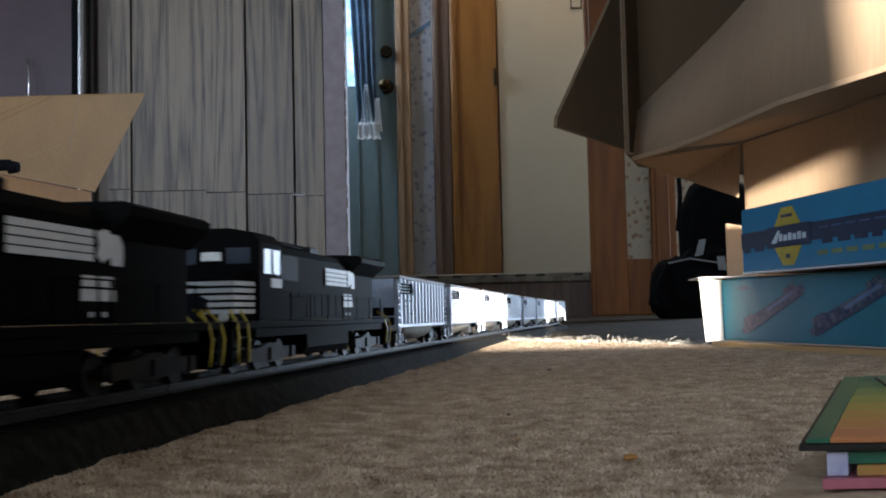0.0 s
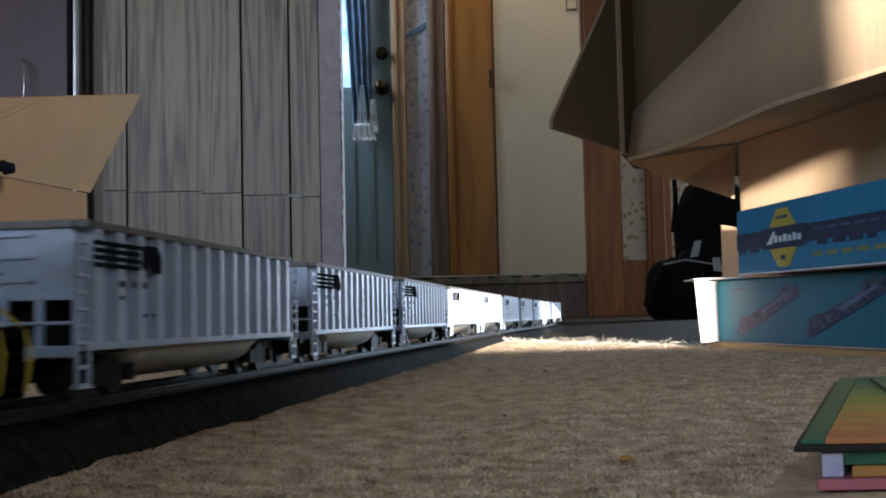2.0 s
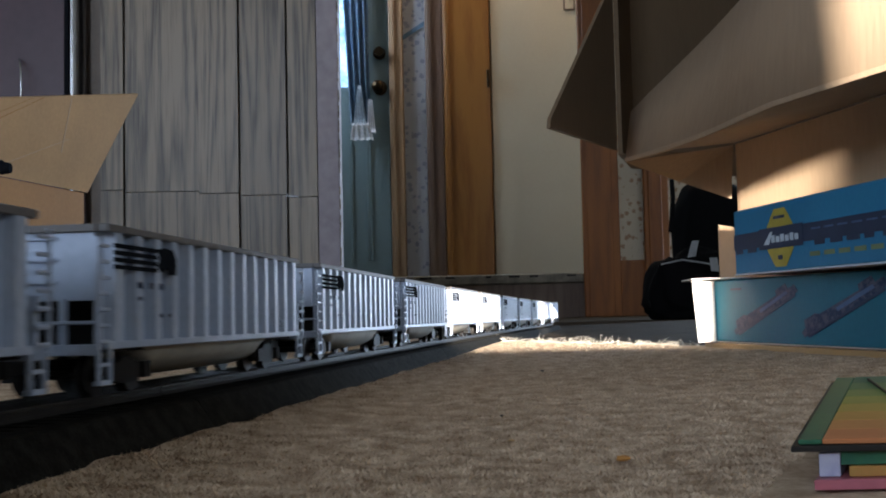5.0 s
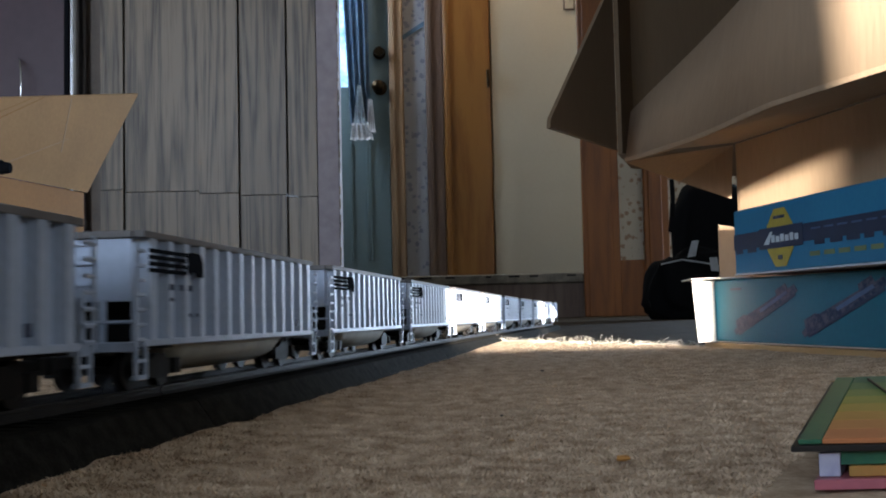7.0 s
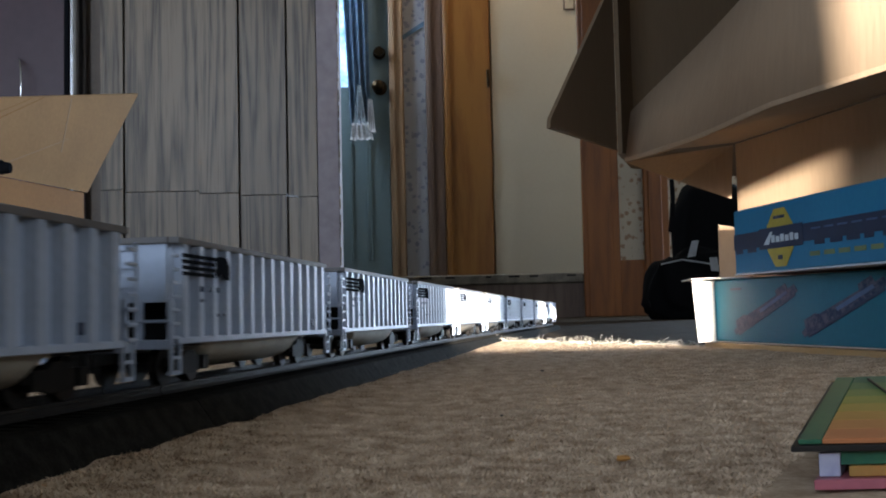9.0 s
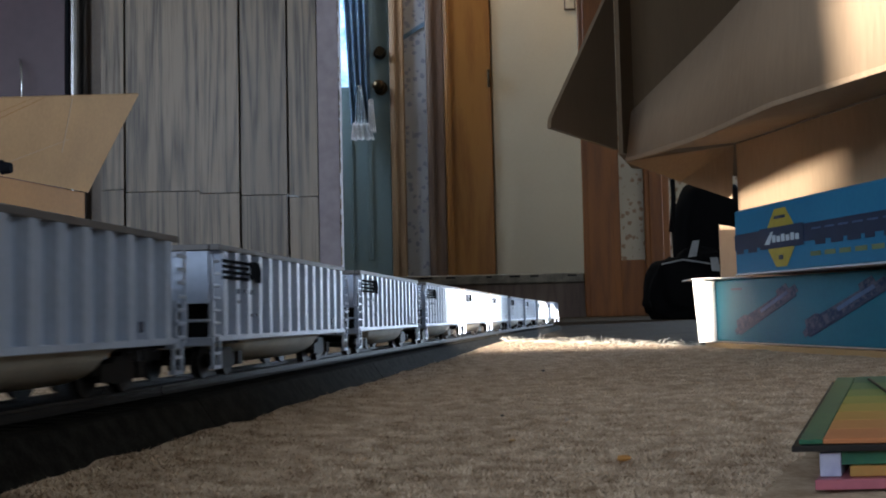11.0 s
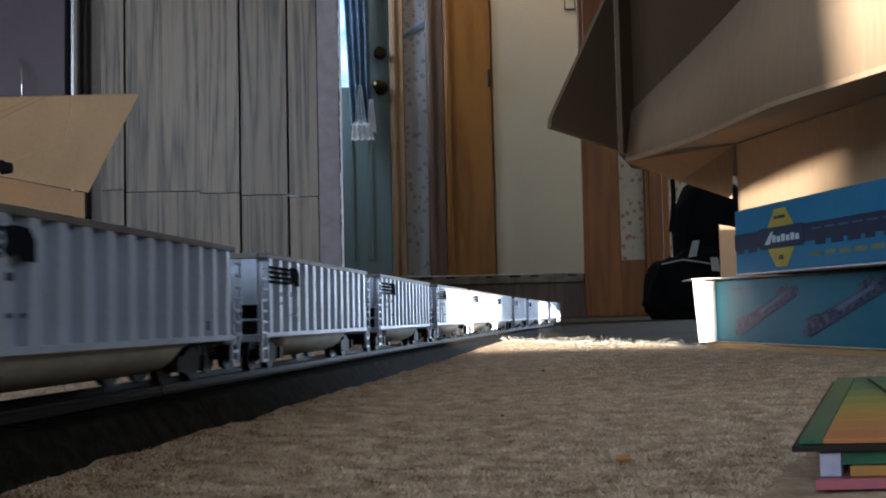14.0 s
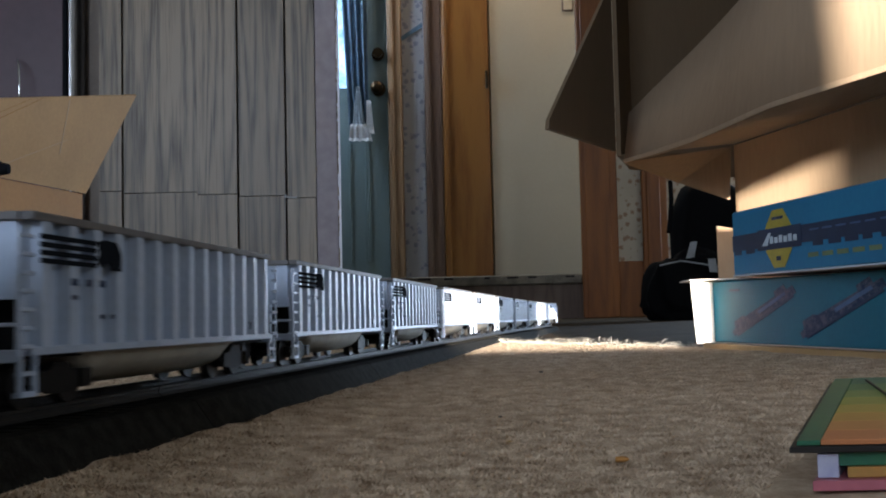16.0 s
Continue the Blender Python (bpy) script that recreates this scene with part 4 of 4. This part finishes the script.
    return tr


def coupler(parent, x, sign):
    bm = box(B(), min(x, x + sign * 0.010), max(x, x + sign * 0.010), -0.0012, 0.0012, 0.0065, 0.0095, 0.0003)
    box(bm, x + sign * 0.0115 - 0.002, x + sign * 0.0115 + 0.002, -0.0026, 0.0022, 0.0058, 0.0102, 0.0005)
    part("coupler", bm, M["running"], parent)


def bars(parent, name, x0, x1, z0, z1, y, material, n, fill=0.62, label=""):
    """n level stripes on a side wall."""
    for k in range(n):
        h = (z1 - z0) / n
        part(name, box(B(), x0, x1, y, y + 0.00025, z0 + k * h, z0 + k * h + h * fill), M[material], parent, label)


def horse(x0, w, z0, h):
    """Outline of the plain emblem beside the stripes."""
    return [(x0 + w * p, z0 + h * q) for p, q in ((0, 0.0), (0.45, 0.0), (0.5, 0.25), (0.8, 0.05), (1, 0.25), (0.9, 0.55), (1, 0.9), (0.7, 1), (0.2, 0.95), (0.0, 0.6))]


def gondola():
    c = new("coal_gondola")
    tagged(c, "silver-grey ribbed model coal gondola with black emblem", "train car", "coal train cars")
    hl, hw, z0, z1 = BODY / 2, 0.0160, 0.0123, 0.0404
    for s in (-1, 1):
        part("side_sheet", box(B(), -hl + 0.0015, hl - 0.0015, min(s * hw, s * (hw - 0.0008)), max(s * hw, s * (hw - 0.0008)), z0, z1 - 0.001), M["silver"], c)
        part("side_sill", box(B(), -hl, hl, min(s * (hw - 0.001), s * (hw + 0.0026)), max(s * (hw - 0.001), s * (hw + 0.0026)), z0 - 0.0006, z0 + 0.0012, 0.0002), M["silver"], c)
    # ribs: tapered posts with a flat face
    def rib_mesh():
        bm = B()
        prism(bm, [(-0.0026, 0.0), (0.0026, 0.0), (0.0018, 0.0028), (-0.0018, 0.0028)], z0 + 0.0010, z1 - 0.0012, "z")
        return mesh_of("rib", bm, M["silver"])
    rib = rib_mesh()
    n = 14
    for k in range(n):
        x = -hl + 0.0055 + k * (BODY - 0.011) / (n - 1)
        for s in (1, -1):
            r = part("rib", rib, None, c)
            r.matrix_basis = pose(x, s * hw, 0, 0, 0, 0 if s > 0 else 180)
    # top chord all round
    bm = B()
    for s in (-1, 1):
        box(bm, -hl - 0.0005, hl + 0.0005, min(s * 0.0160, s * 0.0190), max(s * 0.0160, s * 0.0190), z1 - 0.0012, z1 + 0.0006, 0.0002)
        box(bm, min(s * (hl - 0.001), s * (hl + 0.0012)), max(s * (hl - 0.001), s * (hl + 0.0012)), -0.016, 0.016, z1 - 0.0012, z1 + 0.0006, 0.0002)
    part("top_chord", bm, M["chord"], c, "grimy brown top rim")
    # heaped load, low in the body
    bm = B()
    g = [[bm.verts.new((-hl + 0.003 + (BODY - 0.006) * i / 24, -0.0155 + 0.031 * j / 6, z1 - 0.0025 + 0.0022 * math.sin(math.pi * j / 6) * (0.7 + 0.3 * noise.noise(Vector((i * 0.6, j * 0.6, 1)))))) for j in range(7)] for i in range(25)]
    for i in range(24):
        for j in range(6):
            bm.faces.new((g[i][j], g[i + 1][j], g[i + 1][j + 1], g[i][j + 1]))
    part("coal_load", bm, M["coal"], c, "black coal load")
    # tub between the trucks
    prof = [(-0.0152 * math.cos(a), z0 + 0.0002 - 0.0095 * math.sin(a) ** 0.8) for a in [math.pi * k / 12 for k in range(13)]]
    bm = B()
    xs = (-0.0530, -0.0430, 0.0430, 0.0530)
    rings = [[bm.verts.new((x, p, q if i in (1, 2) else q + (z0 - q) * 0.9)) for p, q in prof] for i, x in enumerate(xs)]
    for a, b in zip(rings, rings[1:]):
        for i in range(len(prof) - 1):
            bm.faces.new((a[i], a[i + 1], b[i + 1], b[i]))
    bm.faces.new(rings[0]), bm.faces.new(rings[-1][::-1])
    part("tub", bm, M["tub"], c, "rounded beige-grey belly tub", smooth=True)
    part("floor_plate", box(B(), -hl - 0.004, hl + 0.004, -0.0145, 0.0145, 0.0108, 0.0121), M["running"], c)
    for e in (-1, 1):
        lo, hi = sorted((e * (hl - 0.0012), e * (hl + 0.0002)))
        en = part("end_sheet", box(B(), lo, hi, -hw + 0.0006, hw - 0.0006, 0.0232, z1 - 0.0013), M["silver"], c)
        for z in (0.0272, 0.0325, 0.0375):
            a, b = sorted((e * (hl + 0.0003), e * (hl + 0.0011)))
            part("end_rib", box(B(), a, b, -hw + 0.002, hw - 0.010, z, z + 0.0008), M["silver"], en)
        for y0, y1, z, hgt in ((-0.0115, -0.0085, 0.0352, 0.0012), (-0.0115, -0.0030, 0.0304, 0.0006), (-0.0115, -0.0015, 0.0290, 0.0006)):
            a, b = sorted((e * (hl + 0.0003), e * (hl + 0.0005)))
            part("lettering_bar", box(B(), a, b, y0, y1, z, z + hgt), M["engineink"], en)
        a, b = sorted((e * (hl - 0.013), e * (hl - 0.012)))
        part("bulkhead", box(B(), a, b, -hw + 0.001, hw - 0.001, 0.0121, 0.0235), M["running"], c)
        a, b = sorted((e * (hl + 0.0022), e * (hl + 0.0042)))
        part("end_sill", box(B(), a, b, -0.0180, 0.0180, 0.0104, 0.0130, 0.0002), M["silver"], c)
        for y in (-0.0172, -0.0085, 0.0, 0.0085, 0.0172):
            a, b = sorted((e * (hl + 0.0012), e * (hl + 0.0026)))
            part("end_post", box(B(), a, b, y - 0.0008, y + 0.0008, 0.0125, 0.0236), M["silver"], c)
        part("grab_rail", tube(B(), [(e * (hl + 0.0032), -0.0172, 0.0180), (e * (hl + 0.0032), 0.0172, 0.0180)], 0.00045, 5), M["silver"], c)
        for s in (-1, 1):
            lad = part("ladder", box(B(), *sorted((e * (hl + 0.0050), e * (hl + 0.0058))), *sorted((s * 0.0183, s * 0.0190)), 0.0118, 0.0375), M["silver"], c)
            for k in range(7):
                z = 0.0135 + 0.0037 * k
                part("rung", tube(B(), [(e * (hl + 0.0002), s * 0.0188, z), (e * (hl + 0.0056), s * 0.0188, z)], 0.00055, 5), M["silver"], lad)
            bm = B()
            for dx in (0.0, 0.0055):
                box(bm, *sorted((e * (hl - 0.001 + dx), e * (hl - 0.0018 + dx))), *sorted((s * 0.0178, s * 0.0188)), 0.0040, 0.0122)
            box(bm, *sorted((e * (hl - 0.0018), e * (hl + 0.0045))), *sorted((s * 0.0172, s * 0.0188)), 0.0036, 0.0046)
            box(bm, *sorted((e * (hl - 0.0018), e * (hl + 0.0045))), *sorted((s * 0.0176, s * 0.0188)), 0.0078, 0.0086)
            part("stirrup_step", bm, M["silver"], c)
        coupler(c, e * (hl + 0.002), e)
    truck(c, hl - 0.022, 2, 0.0205, 0.0122), truck(c, -hl + 0.022, 2, 0.0205, 0.0122)
    # black stripes, emblem and small lettering bars on both sides
    for s in (1, -1):
        y = hw + 0.0028 if s > 0 else -hw - 0.00305
        xa, xb = (0.052, 0.0765) if s > 0 else (-0.0765, -0.052)
        bars(c, "emblem_stripe", xa, xb, 0.0305, 0.0372, y, "inkblack", 4, 0.66)
        hx = 0.0395 if s > 0 else -0.0515
        part("emblem", prism(B(), horse(hx, 0.012, 0.0302, 0.0070), y, y + 0.00025, "y"), M["inkblack"], c, "plain black emblem")
        sx = s
        for x, z, w, h in ((0.062, 0.0262, 0.0028, 0.0016), (0.0555, 0.0262, 0.0028, 0.0016), (0.0490, 0.0262, 0.0028, 0.0016), (0.062, 0.0232, 0.0026, 0.0010), (0.0490, 0.0190, 0.0022, 0.0010), (0.0440, 0.0190, 0.0022, 0.0010), (-0.056, 0.0152, 0.0028, 0.0028)):
            x = x * s
            part("lettering_bar", box(B(), x - w / 2, x + w / 2, y, y + 0.0002, z, z + h), M["engineink"], c)
    return c


def locomotive():
    c = new("locomotive")
    tagged(c, "black model diesel locomotive with white nose stripes and yellow handrails", "locomotive", "locomotives")
    F, R, hw = 0.1075, -0.1075, 0.0172
    part("walkway", box(B(), R, F, -hw, hw, 0.0148, 0.0172, 0.0003), M["black"], c)
    part("side_sill", box(B(), R + 0.018, F - 0.018, -hw + 0.0002, hw - 0.0002, 0.0118, 0.0147), M["black"], c)
    # fuel tank with rounded lower corners
    prof = [(-0.0155, 0.0117), (-0.0155, 0.0065), (-0.0125, 0.0036), (0.0125, 0.0036), (0.0155, 0.0065), (0.0155, 0.0117)]
    part("fuel_tank", prism(B(), prof, -0.030, 0.030, "x"), M["black"], c)
    # long hood
    prof = [(-0.0108, 0.0173), (-0.0108, 0.0425), (-0.0090, 0.0455), (0.0090, 0.0455), (0.0108, 0.0425), (0.0108, 0.0173)]
    hood = part("long_hood", prism(B(), prof, R + 0.012, 0.062, "x"), M["black"], c)
    for k in range(11):
        x = -0.056 + 0.0105 * k
        part("hood_door", box(B(), x, x + 0.0096, 0.0109, 0.0113, 0.0185, 0.0285, 0.0001), M["black"], hood)
    for s in (-1, 1):
        a, b = sorted((s * 0.0109, s * 0.0114))
        part("intake_grille", box(B(), 0.028, 0.055, a, b, 0.0325, 0.042), M["running"], hood)
        part("equipment_cabinet", box(B(), 0.030, 0.060, *sorted((s * 0.0109, s * 0.0150)), 0.0173, 0.0262, 0.0004), M["black"], c)
    # flared radiator wings at the rear
    prof = [(-0.0110, 0.0385), (-0.0172, 0.0440), (-0.0172, 0.0462), (-0.0150, 0.0474), (0.0150, 0.0474), (0.0172, 0.0462), (0.0172, 0.0440), (0.0110, 0.0385)]
    rad = part("radiator", prism(B(), prof, R + 0.010, R + 0.058, "x"), M["black"], c, "flared black radiator housing")
    for k in range(2):
        part("radiator_fan", disc(B(), (R + 0.022 + 0.022 * k, 0, 0.0478), 0.0085, 0.0012, "z", 20), M["running"], rad)
    part("exhaust_stack", box(B(), -0.018, -0.006, -0.0055, 0.0055, 0.0456, 0.0490, 0.0005), M["running"], c)
    part("dynamic_brake", box(B(), 0.012, 0.040, -0.0088, 0.0088, 0.0456, 0.0478, 0.0008), M["black"], c)
    # wide cab with a sloped roof edge
    prof = [(-0.0168, 0.0173), (-0.0168, 0.0440), (-0.0140, 0.0475), (-0.006, 0.0490), (0.006, 0.0490), (0.0140, 0.0475), (0.0168, 0.0440), (0.0168, 0.0173)]
    cab = part("cab", prism(B(), prof, 0.0625, 0.0850, "x"), M["black"], c, "black cab")
    for s in (-1, 1):
        for x0, x1 in ((0.0655, 0.0720), (0.0745, 0.0815)):
            w = part("side_window", box(B(), x0, x1, *sorted((s * 0.01685, s * 0.01712)), 0.0335, 0.0420), M["cabglass"], cab)
        part("window_frame", box(B(), 0.0728, 0.0738, *sorted((s * 0.01685, s * 0.0173)), 0.0335, 0.0420), M["baglabel"], cab, "pale window post")
        part("number_bar", box(B(), 0.0635, 0.0745, *sorted((s * 0.01685, s * 0.0171)), 0.0288, 0.0320), M["decal"], cab, "white number bar")
        a, b = sorted((s * 0.0052, s * 0.0138))
        part("windshield", box(B(), 0.0851, 0.0856, a, b, 0.0366, 0.0422, 0.0002), M["cabglass"], cab)
    part("headlight", box(B(), 0.0851, 0.0860, -0.0036, 0.0036, 0.0378, 0.0408, 0.0002), M["lens"], cab, "pale headlight housing")
    # nose, narrower towards the top
    bm = B()
    ring = [[bm.verts.new(p) for p in q] for q in (
        [(0.0851, -0.0150, 0.0173), (0.0851, 0.0150, 0.0173), (0.0851, 0.0145, 0.0345), (0.0851, -0.0145, 0.0345)],
        [(0.0985, -0.0125, 0.0173), (0.0985, 0.0125, 0.0173), (0.0975, 0.0115, 0.0312), (0.0975, -0.0115, 0.0312)])]
    bm.faces.new(ring[1])
    for i in range(4):
        bm.faces.new((ring[0][i], ring[0][(i + 1) % 4], ring[1][(i + 1) % 4], ring[1][i]))
    nose = part("nose", bm, M["black"], c)
    for k in range(5):
        z = 0.0198 + 0.0023 * k
        part("nose_stripe", box(B(), 0.0977, 0.0989, -0.0126, 0.0126, z, z + 0.0014), M["decal"], nose, "white nose stripe")
        for s in (-1, 1):
            part("side_stripe", slab(B(), ((0.0856, s * 0.0153, z), (0.0984, s * 0.0129, z), (0.0984, s * 0.0129, z + 0.0014), (0.0856, s * 0.0153, z + 0.0014)), 0.0004 * s), M["decal"], nose, "white side stripe")
    part("nose_emblem", prism(B(), [(-0.004, 0.0185), (0.003, 0.0185), (0.0045, 0.0245), (0.0, 0.0265), (-0.0035, 0.0262)], 0.0990, 0.0992, "x"), M["inkblack"], nose, "plain black emblem on the nose")
    for y in (-0.0065, 0.0065):
        part("ditch_light", disc(B(), (0.1020, y * 1.7, 0.0187), 0.0014, 0.002, "x", 10), M["lens"], c, "small pale lamp")
    # pilots, steps and yellow handrails at both ends
    for e, x in ((1, F), (-1, R)):
        a, b = sorted((x, x - e * 0.0022))
        part("pilot", box(B(), a, b, -0.0160, 0.0160, 0.0030, 0.0160, 0.0003), M["black"], c)
        coupler(c, x - e * 0.002, e * 0.85)
        for s in (-1, 1):
            bm = B()
            for k in range(3):
                box(bm, *sorted((x - e * 0.0030, x - e * 0.0085)), *sorted((s * (hw - 0.004), s * (hw + 0.0002))), 0.0045 + 0.0036 * k, 0.0053 + 0.0036 * k)
            part("step_well", bm, M["black"], c)
            for dx in (0.0012, 0.0100):
                part("handrail", tube(B(), [(x - e * (dx + 0.0010), s * (hw + 0.0001), 0.0042), (x - e * (dx + 0.0004), s * (hw + 0.0004), 0.0085), (x - e * dx, s * (hw + 0.0006), 0.0120), (x - e * (dx + 0.0008), s * (hw - 0.0002), 0.0165), (x - e * (dx + 0.0034), s * (hw - 0.0038), 0.0210)], 0.0004, 6), M["handrail"], c, "bright yellow handrail", smooth=True)
            part("handrail", tube(B(), [(x - e * 0.0004, s * 0.0070, 0.0060), (x - e * 0.0001, s * 0.0092, 0.0100), (x - e * 0.0002, s * 0.0092, 0.0130), (x - e * 0.0010, s * 0.0075, 0.0170), (x - e * 0.0030, s * 0.0045, 0.0212)], 0.0004, 6), M["handrail"], c, "bright yellow handrail", smooth=True)
    for s in (-1, 1):
        for k in range(7):
            x = -0.088 + 0.0235 * k
            part("stanchion", tube(B(), [(x, s * (hw - 0.0004), 0.0172), (x, s * (hw - 0.0004), 0.0275)], 0.0003, 4), M["black"], c)
        part("side_rail", tube(B(), [(-0.095, s * (hw - 0.0004), 0.0275), (0.060, s * (hw - 0.0004), 0.0275)], 0.0003, 4), M["black"], c)
    for x in (0.068, -0.068):
        truck(c, x, 3, 0.044, 0.0135)
    part("horn", box(B(), 0.046, 0.054, -0.002, 0.002, 0.0460, 0.0492, 0.0004), M["running"], c)
    # white stripes, emblem and number bars along the hood
    for s in (1, -1):
        y = 0.0116 if s > 0 else -0.01185
        xa, xb = (-0.042, -0.0085)
        bars(c, "hood_stripe", xa, xb, 0.0322, 0.0400, y, "decal", 4, 0.82)
        part("hood_emblem", prism(B(), horse(-0.0560, 0.0125, 0.0316, 0.0086), y, y + 0.00025, "y"), M["decal"], c, "plain white emblem")
        for x, z, w, h in ((-0.040, 0.0262, 0.0060, 0.0026), (-0.048, 0.0262, 0.0060, 0.0026), (-0.040, 0.0228, 0.0070, 0.0028), (-0.0485, 0.0228, 0.0070, 0.0028), (-0.041, 0.0190, 0.0018, 0.0012), (-0.047, 0.0190, 0.0018, 0.0012)):
            part("number_bar", box(B(), x - w / 2, x + w / 2, y, y + 0.00025, z, z + h), M["decal"], c)
    # stretched lengthwise to fit the camera's view, near the length of a six-axle engine
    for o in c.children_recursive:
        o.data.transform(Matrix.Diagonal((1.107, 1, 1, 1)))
    return c


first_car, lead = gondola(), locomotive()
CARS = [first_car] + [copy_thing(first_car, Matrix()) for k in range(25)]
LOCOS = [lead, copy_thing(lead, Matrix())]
track()


def on_rails(s, half):
    """Pose of a vehicle whose trucks stand half a metre-base before and behind s."""
    a, b = across(s - half, 0, 0), across(s + half, 0, 0)
    d = a - b
    m = (a + b) / 2
    return pose(m.x, m.y, m.z, 0, -math.degrees(math.asin(d.z / d.length)), math.degrees(math.atan2(d.y, d.x)))


def motions():
    """The whole train rolls by at a nearly even speed; the first car's leading end, in car lengths along the track."""
    ts = (0, 0.5, 1, 1.5, 2, 2.5, 3, 3.5, 4, 6.5, 7.5, 9, 12, 13, 14, 15, 16)
    us = (1.686, 1.205, 0.747, 0.292, -0.180, -0.685, -1.195, -1.680, -2.165, -4.550, -5.480, -6.900, -9.660, -10.58, -11.5, -12.41, -13.29)
    times = [0.5 * k for k in range(33)]
    lead_s = [float(np.interp(t, ts, us)) * PITCH for t in times]
    for k, car in enumerate(CARS):
        walk(car, [(t, on_rails(s + BODY / 2 + k * PITCH, 0.057)) for t, s in zip(times, lead_s)])
    for k, loco in enumerate(LOCOS[::-1]):
        walk(loco, [(t, on_rails(s - 0.016 - 0.1235 - 0.248 * k, 0.075)) for t, s in zip(times, lead_s)])


motions()
